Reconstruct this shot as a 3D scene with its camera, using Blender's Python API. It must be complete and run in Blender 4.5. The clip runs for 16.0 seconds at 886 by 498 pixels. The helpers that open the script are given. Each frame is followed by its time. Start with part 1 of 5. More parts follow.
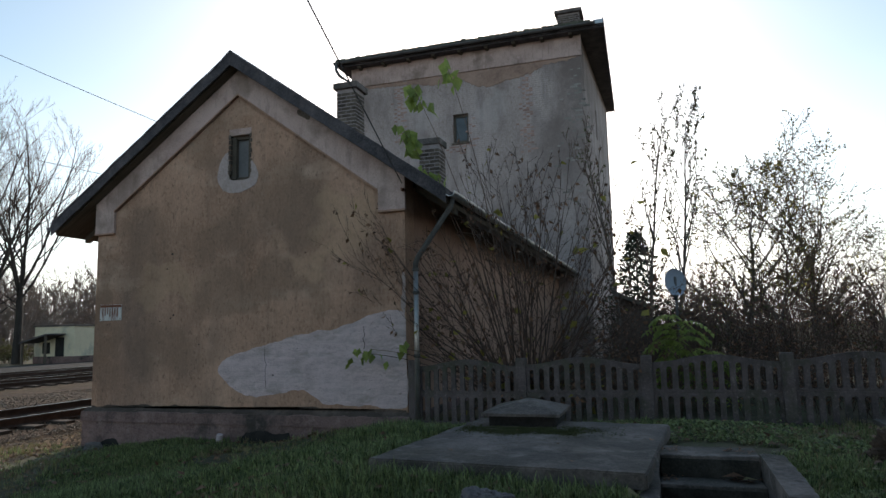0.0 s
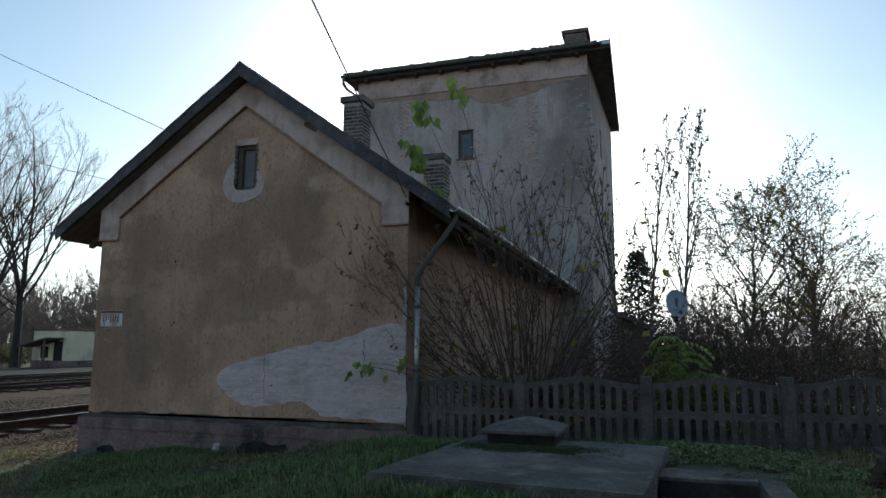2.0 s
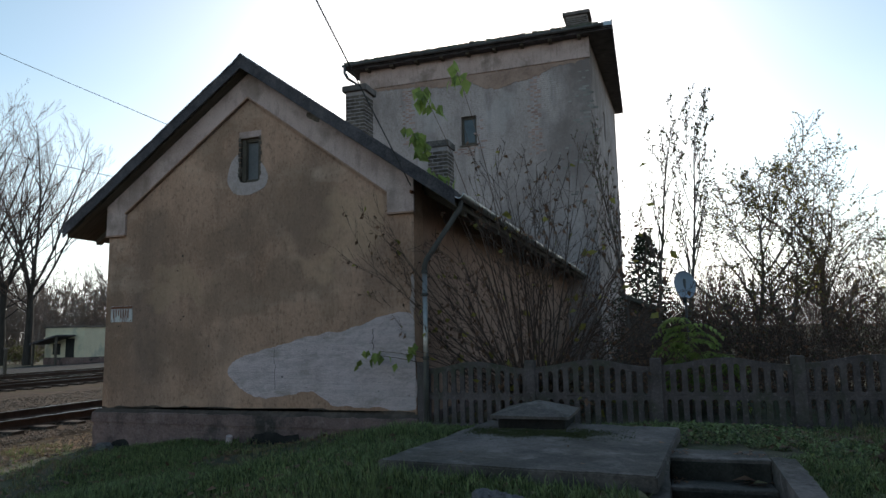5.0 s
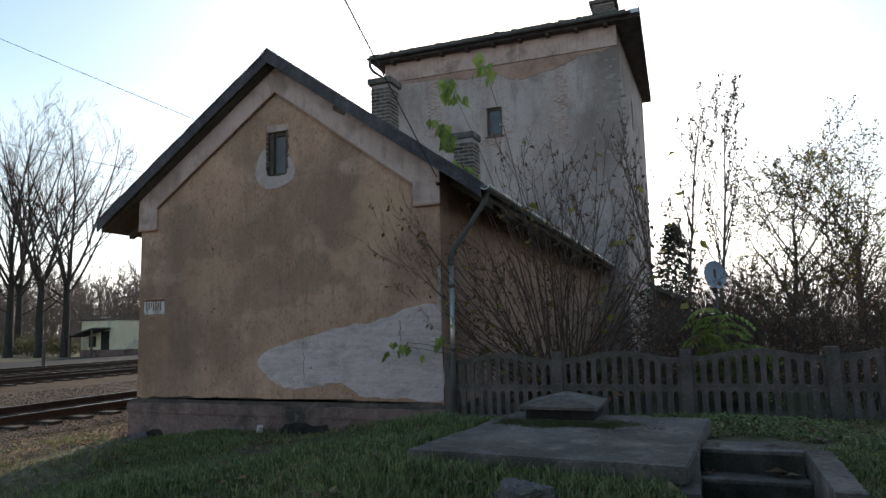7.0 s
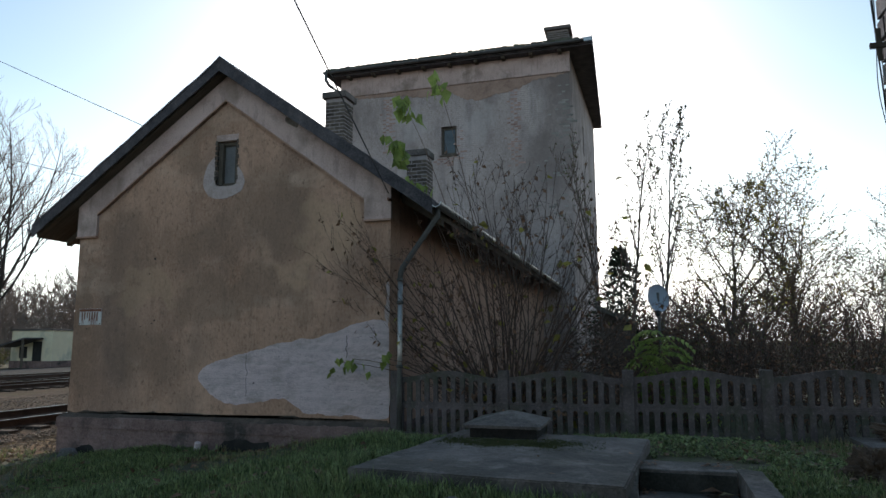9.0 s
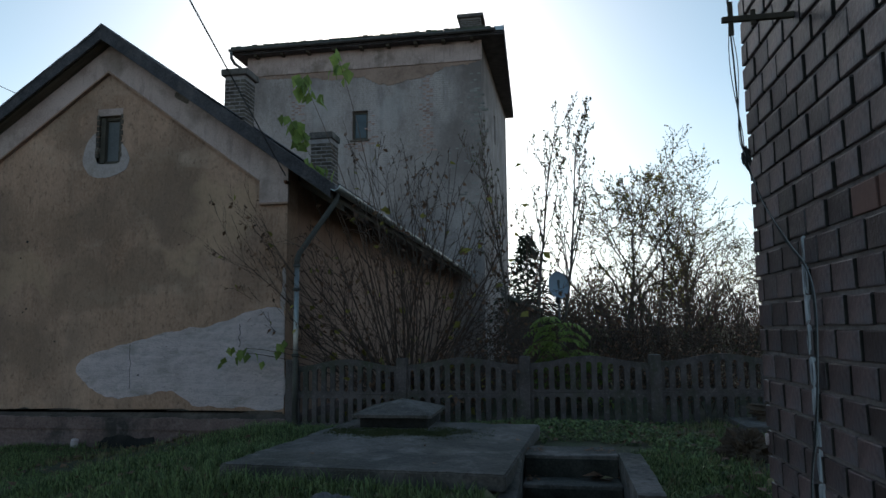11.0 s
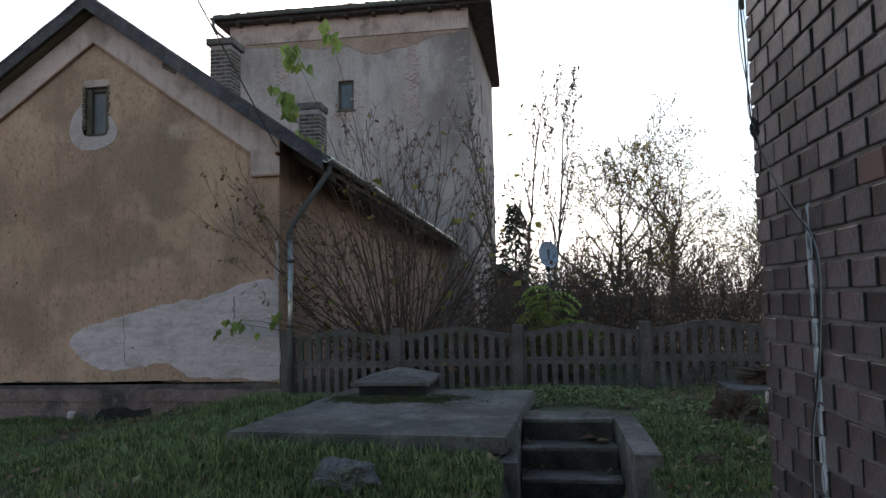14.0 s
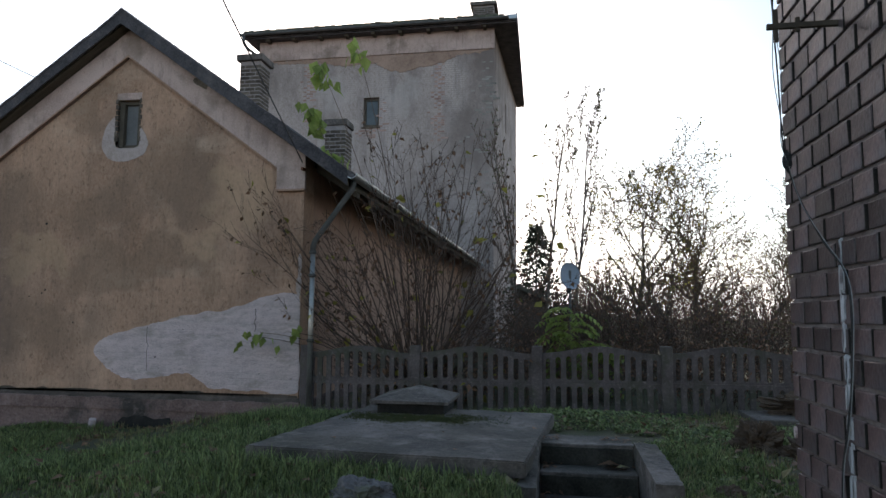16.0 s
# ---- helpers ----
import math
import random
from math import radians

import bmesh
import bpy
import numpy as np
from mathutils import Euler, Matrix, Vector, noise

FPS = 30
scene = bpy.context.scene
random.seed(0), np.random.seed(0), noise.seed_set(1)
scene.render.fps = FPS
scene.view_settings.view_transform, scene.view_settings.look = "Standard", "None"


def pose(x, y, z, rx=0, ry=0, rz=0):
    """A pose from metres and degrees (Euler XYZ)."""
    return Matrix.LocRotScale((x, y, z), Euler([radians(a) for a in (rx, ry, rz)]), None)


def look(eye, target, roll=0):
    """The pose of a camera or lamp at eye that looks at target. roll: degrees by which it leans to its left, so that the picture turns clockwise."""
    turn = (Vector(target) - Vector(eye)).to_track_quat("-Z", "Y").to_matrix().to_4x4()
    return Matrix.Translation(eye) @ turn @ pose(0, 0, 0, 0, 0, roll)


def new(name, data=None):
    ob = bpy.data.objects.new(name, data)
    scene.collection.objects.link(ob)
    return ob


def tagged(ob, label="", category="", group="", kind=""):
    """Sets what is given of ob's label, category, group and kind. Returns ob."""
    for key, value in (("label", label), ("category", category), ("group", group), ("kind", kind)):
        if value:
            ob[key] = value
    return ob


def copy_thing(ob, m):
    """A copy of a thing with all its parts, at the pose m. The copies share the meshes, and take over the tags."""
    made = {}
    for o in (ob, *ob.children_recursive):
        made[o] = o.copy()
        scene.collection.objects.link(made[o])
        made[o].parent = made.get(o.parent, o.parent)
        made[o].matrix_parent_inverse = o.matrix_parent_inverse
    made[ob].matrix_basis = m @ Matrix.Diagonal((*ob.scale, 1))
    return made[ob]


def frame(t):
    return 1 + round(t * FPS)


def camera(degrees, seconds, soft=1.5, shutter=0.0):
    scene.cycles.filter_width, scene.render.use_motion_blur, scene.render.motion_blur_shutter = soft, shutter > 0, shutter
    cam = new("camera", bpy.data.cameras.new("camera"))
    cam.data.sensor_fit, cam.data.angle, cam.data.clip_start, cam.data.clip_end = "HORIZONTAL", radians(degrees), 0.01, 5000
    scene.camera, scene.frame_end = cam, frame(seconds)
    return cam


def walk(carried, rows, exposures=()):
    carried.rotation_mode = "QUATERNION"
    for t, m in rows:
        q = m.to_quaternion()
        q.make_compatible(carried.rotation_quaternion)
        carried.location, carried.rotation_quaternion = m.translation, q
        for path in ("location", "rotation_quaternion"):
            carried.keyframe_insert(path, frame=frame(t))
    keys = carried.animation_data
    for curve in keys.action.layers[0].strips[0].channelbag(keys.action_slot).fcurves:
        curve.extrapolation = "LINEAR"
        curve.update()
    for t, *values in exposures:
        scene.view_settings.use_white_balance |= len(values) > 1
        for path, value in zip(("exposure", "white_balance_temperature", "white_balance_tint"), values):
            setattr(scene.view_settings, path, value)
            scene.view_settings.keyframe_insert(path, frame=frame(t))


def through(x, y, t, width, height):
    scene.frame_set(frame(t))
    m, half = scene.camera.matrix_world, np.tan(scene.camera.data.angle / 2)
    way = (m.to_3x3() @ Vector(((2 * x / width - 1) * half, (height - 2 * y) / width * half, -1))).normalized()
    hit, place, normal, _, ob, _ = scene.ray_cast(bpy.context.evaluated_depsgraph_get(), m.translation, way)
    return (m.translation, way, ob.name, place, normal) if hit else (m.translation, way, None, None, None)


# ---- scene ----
cam = camera(67.9, 16.0)
PATH = [
    (0, (3.207, -8.243, 1.784), (2.595, -6.354, 2.027), -1.3),
    (0.5, (3.222, -8.247, 1.789), (2.627, -6.356, 2.054), -1.2),
    (1, (3.197, -8.266, 1.804), (2.594, -6.38, 2.083), -0.9),
    (1.5, (3.19, -8.277, 1.791), (2.555, -6.403, 2.082), 0.3),
    (2, (3.199, -8.268, 1.787), (2.585, -6.386, 2.074), 0.3),
    (2.5, (3.208, -8.269, 1.788), (2.633, -6.376, 2.079), -0.6),
    (3, (3.216, -8.252, 1.776), (2.647, -6.36, 2.081), -1.1),
    (3.5, (3.209, -8.263, 1.795), (2.631, -6.372, 2.096), -1.4),
    (6, (3.191, -8.258, 1.772), (2.52, -6.388, 1.999), -1.1),
    (6.5, (3.188, -8.257, 1.767), (2.503, -6.392, 1.996), -1.4),
    (7, (3.195, -8.262, 1.775), (2.485, -6.406, 2.003), -1.3),
    (7.5, (3.212, -8.269, 1.77), (2.511, -6.411, 2.002), -1.3),
    (8, (3.217, -8.264, 1.778), (2.574, -6.387, 2.026), -1.0),
    (8.2, (3.215, -8.253, 1.775), (2.582, -6.375, 2.045), -0.8),
    (10.3, (3.26, -8.242, 1.764), (2.848, -6.303, 2.034), -0.2),
    (10.5, (3.298, -8.184, 1.763), (2.908, -6.239, 2.021), -0.5),
    (11, (3.38, -8.035, 1.765), (3.057, -6.076, 2.005), -0.6),
    (11.5, (3.428, -7.932, 1.753), (3.12, -5.966, 1.947), -0.6),
    (12, (3.434, -7.91, 1.751), (3.146, -5.938, 1.917), -1.3),
    (12.5, (3.403, -7.941, 1.759), (3.121, -5.967, 1.91), -1.9),
    (13, (3.346, -8.02, 1.761), (3.035, -6.05, 1.913), -1.5),
    (13.5, (3.315, -8.083, 1.755), (3.013, -6.111, 1.908), -1.3),
    (14, (3.298, -8.109, 1.757), (3.016, -6.135, 1.908), -1.2),
    (14.5, (3.292, -8.106, 1.761), (3.031, -6.128, 1.912), -1.0),
    (15, (3.288, -8.109, 1.763), (3.01, -6.135, 1.916), -0.6),
    (15.5, (3.288, -8.112, 1.771), (2.971, -6.144, 1.933), -0.3),
    (16, (3.278, -8.125, 1.775), (2.937, -6.164, 1.978), 0.5),
]
EXPOSURES = [(0, 0.15, 6400, 15), (1.5, 0.0, 6100, 12), (2.5, -0.11, 5800, 7), (3.5, -0.22, 5680, 5), (6, 0.27, 6450, 16), (7, 0.36, 6450, 16), (8, 0.36, 6450, 16), (10.5, -0.24, 5850, 7), (11, -0.28, 5850, 8),
             (11.5, -0.02, 6150, 13), (12.5, 0.38, 6500, 17), (13.5, 0.57, 6550, 18), (16, 0.58, 6550, 18)]
walk(cam, [(t, look(eye, target, roll)) for t, eye, target, roll in PATH], EXPOSURES)

# ---- light ----
SUN_AZ, SUN_EL = -15.5, 21.5
world = bpy.data.worlds.new("sky")
scene.world = world
world.use_nodes = True
wn = world.node_tree.nodes
sky = wn.new("ShaderNodeTexSky")
sky.sky_type, sky.sun_disc = "NISHITA", False
sky.sun_elevation, sky.sun_rotation = radians(SUN_EL), radians(SUN_AZ)
sky.air_density, sky.dust_density, sky.ozone_density = 1.0, 0.9, 0.7
wn["Background"].inputs["Strength"].default_value = 0.15
haze = wn.new("ShaderNodeHueSaturation")
haze.inputs["Hue"].default_value = 0.482
way, split, pale = wn.new("ShaderNodeTexCoord"), wn.new("ShaderNodeSeparateXYZ"), wn.new("ShaderNodeMapRange")
pale.inputs["From Min"].default_value, pale.inputs["From Max"].default_value = 0.02, 0.34
pale.inputs["To Min"].default_value, pale.inputs["To Max"].default_value = 0.30, 0.98
world.node_tree.links.new(way.outputs["Generated"], split.inputs[0])
world.node_tree.links.new(split.outputs["Z"], pale.inputs["Value"])
world.node_tree.links.new(pale.outputs[0], haze.inputs["Saturation"])
world.node_tree.links.new(sky.outputs[0], haze.inputs["Color"])
clear = wn.new("ShaderNodeMix")
clear.data_type, clear.blend_type = "RGBA", "MULTIPLY"
clear.inputs["Factor"].default_value, clear.inputs[7].default_value = 1.0, (0.96, 1.01, 0.995, 1)
world.node_tree.links.new(haze.outputs[0], clear.inputs[6])
world.node_tree.links.new(clear.outputs[2], wn["Background"].inputs["Color"])
sun = new("sun", bpy.data.lights.new("sun", "SUN"))
sun.data.energy, sun.data.angle, sun.data.color = 3.5, radians(0.6), (1.0, 0.9, 0.76)
az, el = radians(SUN_AZ), radians(SUN_EL)
SUN_WAY = Vector((math.sin(az) * math.cos(el), math.cos(az) * math.cos(el), math.sin(el)))
sun.matrix_world = look(SUN_WAY * 60, (0, 0, 0))


# ---- materials ----
def material(name, colours, scale=6.0, fine=60.0, rough=0.85, bump=0.25, depth=0.01, stretch=(1, 1, 1), metal=0.0, vary=0.0, island=False,
             stain=None, stain_scale=0.8, stain_at=(0.5, 0.65), specular=0.3, layers=(), marks=(), courses=0.0, bare=None):
    """Two scales of noise over a colour ramp, an optional stain layer, and bump."""
    m = bpy.data.materials.new(name)
    m.use_nodes = True
    n, link = m.node_tree.nodes, m.node_tree.links.new
    b = n["Principled BSDF"]
    tc = n.new("ShaderNodeTexCoord")
    mp = n.new("ShaderNodeMapping")
    mp.inputs["Scale"].default_value = stretch
    link(tc.outputs["Object"], mp.inputs["Vector"])

    def noise_at(s, detail=5.0, r=0.6):
        t = n.new("ShaderNodeTexNoise")
        t.inputs["Scale"].default_value, t.inputs["Detail"].default_value, t.inputs["Roughness"].default_value = s, detail, r
        link(mp.outputs[0], t.inputs["Vector"])
        return t

    big, small = noise_at(scale), noise_at(fine, 3.0)
    mix = n.new("ShaderNodeMath")
    mix.operation = "MULTIPLY_ADD"
    mix.inputs[1].default_value = 0.35
    link(small.outputs["Fac"], mix.inputs[0])
    half = n.new("ShaderNodeMath")
    half.operation = "MULTIPLY"
    half.inputs[1].default_value = 0.65
    link(big.outputs["Fac"], half.inputs[0])
    link(half.outputs[0], mix.inputs[2])
    ramp = n.new("ShaderNodeValToRGB")
    e = ramp.color_ramp.elements
    lo, hi = 0.36, 0.64
    e[0].position, e[1].position = lo, hi
    e[0].color, e[1].color = (*colours[0], 1), (*colours[-1], 1)
    for i, c in enumerate(colours[1:-1]):
        k = e.new(lo + (hi - lo) * (i + 1) / (len(colours) - 1))
        k.color = (*c, 1)
    link(mix.outputs[0], ramp.inputs["Fac"])
    colour = ramp.outputs["Color"]
    if stain:
        st = noise_at(stain_scale, 6.0, 0.65)
        sr = n.new("ShaderNodeValToRGB")
        sr.color_ramp.elements[0].position, sr.color_ramp.elements[1].position = stain_at
        link(st.outputs["Fac"], sr.inputs["Fac"])
        mc = n.new("ShaderNodeMix")
        mc.data_type = "RGBA"
        link(sr.outputs["Color"], mc.inputs["Factor"])
        link(colour, mc.inputs[6])
        mc.inputs[7].default_value = (*stain, 1)
        colour = mc.outputs[2]
    for ls, lstretch, lo, hi, lcol, lfac in layers:
        lm = n.new("ShaderNodeMapping")
        lm.inputs["Scale"].default_value = lstretch
        lm.inputs["Location"].default_value = (ls * 1.7, ls * 0.9, ls * 0.4)
        link(tc.outputs["Object"], lm.inputs["Vector"])
        ln = n.new("ShaderNodeTexNoise")
        ln.inputs["Scale"].default_value, ln.inputs["Detail"].default_value, ln.inputs["Roughness"].default_value = ls, 6.0, 0.68
        link(lm.outputs[0], ln.inputs["Vector"])
        lr = n.new("ShaderNodeMapRange")
        lr.inputs["From Min"].default_value, lr.inputs["From Max"].default_value, lr.inputs["To Max"].default_value = lo, hi, lfac
        link(ln.outputs["Fac"], lr.inputs["Value"])
        lx = n.new("ShaderNodeMix")
        lx.data_type = "RGBA"
        link(lr.outputs[0], lx.inputs["Factor"])
        link(colour, lx.inputs[6])
        lx.inputs[7].default_value = (*lcol, 1)
        colour = lx.outputs[2]
    if courses:
        flat = n.new("ShaderNodeMapping")
        flat.inputs["Rotation"].default_value = (radians(-90), 0, 0)
        link(tc.outputs["Object"], flat.inputs["Vector"])
        laid = n.new("ShaderNodeTexBrick")
        laid.inputs["Scale"].default_value, laid.inputs["Mortar Size"].default_value, laid.inputs["Mortar Smooth"].default_value = 1.0, 0.009, 0.35
        laid.inputs["Brick Width"].default_value, laid.inputs["Row Height"].default_value = 0.26, 0.078
        link(flat.outputs[0], laid.inputs["Vector"])
        thin = noise_at(0.9, 6.0, 0.7)
        show = n.new("ShaderNodeMapRange")
        show.inputs["From Min"].default_value, show.inputs["From Max"].default_value, show.inputs["To Max"].default_value = 0.44, 0.64, courses
        link(thin.outputs["Fac"], show.inputs["Value"])
        seam = n.new("ShaderNodeMath")
        seam.operation = "MULTIPLY"
        link(laid.outputs["Fac"], seam.inputs[0])
        link(show.outputs[0], seam.inputs[1])
        sc = n.new("ShaderNodeMix")
        sc.data_type = "RGBA"
        link(seam.outputs[0], sc.inputs["Factor"])
        link(colour, sc.inputs[6])
        sc.inputs[7].default_value = (*bare, 1)
        colour = sc.outputs[2]
        deep = n.new("ShaderNodeMath")
        deep.operation = "MULTIPLY_ADD"
        deep.inputs[1].default_value = -0.35
        link(seam.outputs[0], deep.inputs[0])
        link(mix.outputs[0], deep.inputs[2])
        mix = deep
    if marks:
        wob = n.new("ShaderNodeTexNoise")
        wob.inputs["Scale"].default_value, wob.inputs["Detail"].default_value = 1.6, 5.0
        link(tc.outputs["Object"], wob.inputs["Vector"])
        push = n.new("ShaderNodeVectorMath")
        push.operation = "MULTIPLY_ADD"
        push.inputs[1].default_value = (2.0, 2.0, 2.0)
        link(wob.outputs["Color"], push.inputs[0])
        link(tc.outputs["Object"], push.inputs[2])
        for mx, mz, rx, rz, mcol, mfac in marks:
            mm = n.new("ShaderNodeVectorMath")
            mm.operation = "MULTIPLY_ADD"
            mm.inputs[1].default_value = (1 / rx, 0, 1 / rz)
            mm.inputs[2].default_value = (-(mx + 1.0) / rx, 0, -(mz + 1.0) / rz)
            link(push.outputs[0], mm.inputs[0])
            far = n.new("ShaderNodeVectorMath")
            far.operation = "LENGTH"
            link(mm.outputs[0], far.inputs[0])
            mr = n.new("ShaderNodeMapRange")
            mr.interpolation_type = "SMOOTHSTEP"
            mr.inputs["From Min"].default_value, mr.inputs["From Max"].default_value = 1.1, 0.45
            mr.inputs["To Max"].default_value = mfac
            link(far.outputs["Value"], mr.inputs["Value"])
            mc = n.new("ShaderNodeMix")
            mc.data_type = "RGBA"
            link(mr.outputs[0], mc.inputs["Factor"])
            link(colour, mc.inputs[6])
            mc.inputs[7].default_value = (*mcol, 1)
            colour = mc.outputs[2]
    if vary:
        src = n.new("ShaderNodeNewGeometry").outputs["Random Per Island"] if island else n.new("ShaderNodeObjectInfo").outputs["Random"]
        hs = n.new("ShaderNodeHueSaturation")
        mr = n.new("ShaderNodeMapRange")
        mr.inputs["To Min"].default_value, mr.inputs["To Max"].default_value = 1 - vary, 1 + vary
        link(src, mr.inputs["Value"])
        link(mr.outputs[0], hs.inputs["Value"])
        link(colour, hs.inputs["Color"])
        colour = hs.outputs[0]
    link(colour, b.inputs["Base Color"])
    b.inputs["Roughness"].default_value, b.inputs["Metallic"].default_value = rough, metal
    b.inputs["Specular IOR Level"].default_value = specular
    if bump:
        bp = n.new("ShaderNodeBump")
        bp.inputs["Strength"].default_value, bp.inputs["Distance"].default_value = bump, depth
        link(mix.outputs[0], bp.inputs["Height"])
        link(bp.outputs[0], b.inputs["Normal"])
    return m


SMUDGE, PALETAN = (0.2, 0.13, 0.088), (0.58, 0.38, 0.235)
TAN = material("tan_plaster", [(0.319, 0.182, 0.118), (0.463, 0.275, 0.187), (0.587, 0.36, 0.25)], 0.9, 30, 0.95, 0.9, 0.025, (1, 1, 0.6),
               stain=(0.238, 0.154, 0.114), stain_scale=0.6, stain_at=(0.47, 0.68),
               marks=((-1.85, 3.6, 0.75, 0.7, SMUDGE, 0.4), (-3.1, 3.3, 0.8, 0.45, SMUDGE, 0.4), (-2.3, 2.45, 1.6, 0.5, SMUDGE, 0.45), (-3.2, 4.7, 0.45, 0.6, SMUDGE, 0.45), (-4.3, 3.0, 0.7, 0.8, SMUDGE, 0.35), (-5.2, 2.2, 0.35, 1.5, SMUDGE, 0.5), (-3.7, 1.5, 0.9, 0.5, SMUDGE, 0.35),
                      (-0.95, 3.45, 0.7, 0.4, PALETAN, 0.4), (-1.2, 2.9, 0.8, 0.25, PALETAN, 0.35), (-3.9, 2.5, 0.7, 0.3, PALETAN, 0.3)),
               layers=((0.75, (1, 1, 1.8), 0.53, 0.74, (0.639, 0.441, 0.322), 0.85), (2.2, (4, 4, 0.6), 0.54, 0.78, (0.174, 0.115, 0.0832), 0.5), (22, (1, 1, 0.6), 0.54, 0.72, (0.135, 0.0864, 0.0624), 0.75), (30, (1, 1, 1), 0.58, 0.75, (0.701, 0.509, 0.385), 0.5)))
WHITEWASH = material("bare_whitewash", courses=0.28, bare=(0.40, 0.34, 0.315), colours=[(0.449, 0.347, 0.335), (0.615, 0.478, 0.464), (0.701, 0.555, 0.546)], scale=4.5, fine=40, rough=0.95, bump=1.0, depth=0.03, stretch=(1, 1, 2.2), stain=(0.396, 0.314, 0.283), stain_scale=2.2,
                     layers=((1.6, (1, 1, 3), 0.50, 0.66, (0.482, 0.405, 0.391), 0.35), (16, (1, 1, 1.5), 0.60, 0.70, (0.235, 0.183, 0.165), 0.75), (45, (1, 1, 1), 0.55, 0.75, (0.407, 0.338, 0.33), 0.5)))
CORNICE = material("cornice_plaster", [(0.428, 0.299, 0.258), (0.567, 0.405, 0.355), (0.653, 0.482, 0.427)], 2.0, 45, 0.95, 0.4, 0.01, stain=(0.321, 0.232, 0.191), stain_scale=1.3, layers=((3, (3, 3, 0.7), 0.52, 0.72, (0.235, 0.164, 0.134), 0.6), (30, (1, 1, 1), 0.58, 0.75, (0.214, 0.154, 0.124), 0.5)))
PALEMORTAR = material("pale_mortar_patch", [(0.374, 0.289, 0.263), (0.492, 0.386, 0.355), (0.567, 0.454, 0.422)], 4, 40, 0.95, 0.5, 0.01, stain=(0.353, 0.27, 0.227), stain_scale=4)
PLINTH = material("plinth_render", [(0.13, 0.082, 0.072), (0.208, 0.135, 0.12), (0.291, 0.188, 0.168)], 2.5, 40, 0.95, 0.6, 0.02, stain=(0.0623, 0.0502, 0.045), stain_scale=1.2, layers=((7, (1, 1, 1), 0.55, 0.72, (0.311, 0.227, 0.21), 0.6), (35, (1, 1, 1), 0.55, 0.72, (0.0623, 0.0483, 0.045), 0.6)))
DAMP, PALEGREY = (0.225, 0.18, 0.165), (0.56, 0.485, 0.46)
GREY = material("tower_plaster", courses=0.5, bare=(0.228, 0.179, 0.157), colours=[(0.332, 0.262, 0.235), (0.477, 0.384, 0.352), (0.561, 0.459, 0.426)], scale=0.9, fine=16, rough=0.95, bump=0.5, depth=0.02, stretch=(1, 1, 0.6),
                stain=(0.234, 0.182, 0.164), stain_scale=0.3, stain_at=(0.50, 0.66),
                layers=((1.2, (3, 3, 0.5), 0.5, 0.72, (0.249, 0.201, 0.186), 0.7), (9, (1, 1, 1), 0.56, 0.70, (0.228, 0.169, 0.152), 0.7), (5, (1, 1, 2.5), 0.60, 0.72, (0.415, 0.262, 0.216), 0.55), (26, (1, 1, 1.6), 0.56, 0.68, (0.208, 0.164, 0.152), 0.6)),
                marks=((0.45, 8.3, 1.0, 1.2, DAMP, 0.42), (0.95, 9.8, 0.4, 1.1, DAMP, 0.42), (-0.2, 6.8, 1.6, 1.4, DAMP, 0.42), (-4.6, 8.2, 0.7, 0.8, PALEGREY, 0.4), (-5.0, 9.9, 0.8, 0.9, PALEGREY, 0.4), (-2.2, 9.7, 0.7, 0.8, PALEGREY, 0.45)))
OCHRE = material("ochre_plaster", [(0.304, 0.195, 0.151), (0.399, 0.26, 0.2), (0.462, 0.307, 0.238)], 1.4, 20, 0.95, 0.5, 0.02, layers=((6, (1, 1, 1), 0.52, 0.7, (0.21, 0.14, 0.119), 0.6),))
BROWNWALL = material("brown_side_plaster", [(0.334, 0.197, 0.14), (0.501, 0.305, 0.221)], 1.5, 30, 0.95, 0.5, 0.015, layers=((3, (4, 4, 0.5), 0.5, 0.72, (0.222, 0.131, 0.1), 0.6),))
LEDGE = material("sooty_mortar", [(0.055, 0.042, 0.035), (0.11, 0.083, 0.066)], 3, 40, 1.0, 0.8, 0.02, layers=((5, (1, 1, 1), 0.50, 0.66, (0.17, 0.125, 0.10), 0.75),))
NEARBLACK = material("near_black", [(0.018, 0.016, 0.015), (0.045, 0.04, 0.035)], 4, 40, 1.0, 0.8, 0.02)
SHEET = material("dark_sheet_roof", [(0.0375, 0.0328, 0.0371), (0.0749, 0.0647, 0.069), (0.123, 0.106, 0.11)], 2.5, 40, 0.75, 0.5, 0.012, layers=((7, (1, 1, 1), 0.52, 0.68, (0.161, 0.13, 0.124), 0.55), (30, (1, 1, 1), 0.55, 0.7, (0.0268, 0.0232, 0.0247), 0.6)))
OLDWOOD = material("old_wood", [(0.07, 0.055, 0.042), (0.13, 0.105, 0.08)], 3, 50, 0.9, 0.5, 0.006, (1, 6, 1))
TILE = material("mossy_tile", [(0.075, 0.075, 0.06), (0.13, 0.12, 0.10), (0.10, 0.12, 0.06)], 2.5, 30, 0.95, 0.8, 0.03, vary=0.25)
ZINC = material("zinc", [(0.34, 0.35, 0.36), (0.50, 0.51, 0.52)], 4, 60, 0.42, 0.1, 0.003, metal=0.8)
PIPEZINC = material("dull_zinc_pipe", [(0.27, 0.25, 0.24), (0.45, 0.43, 0.41)], 5, 60, 0.3, 0.15, 0.003, metal=0.75)
OLDZINC = material("weathered_gutter", [(0.107, 0.106, 0.103), (0.182, 0.174, 0.175)], 4, 50, 0.6, 0.2, 0.004, metal=0.4)
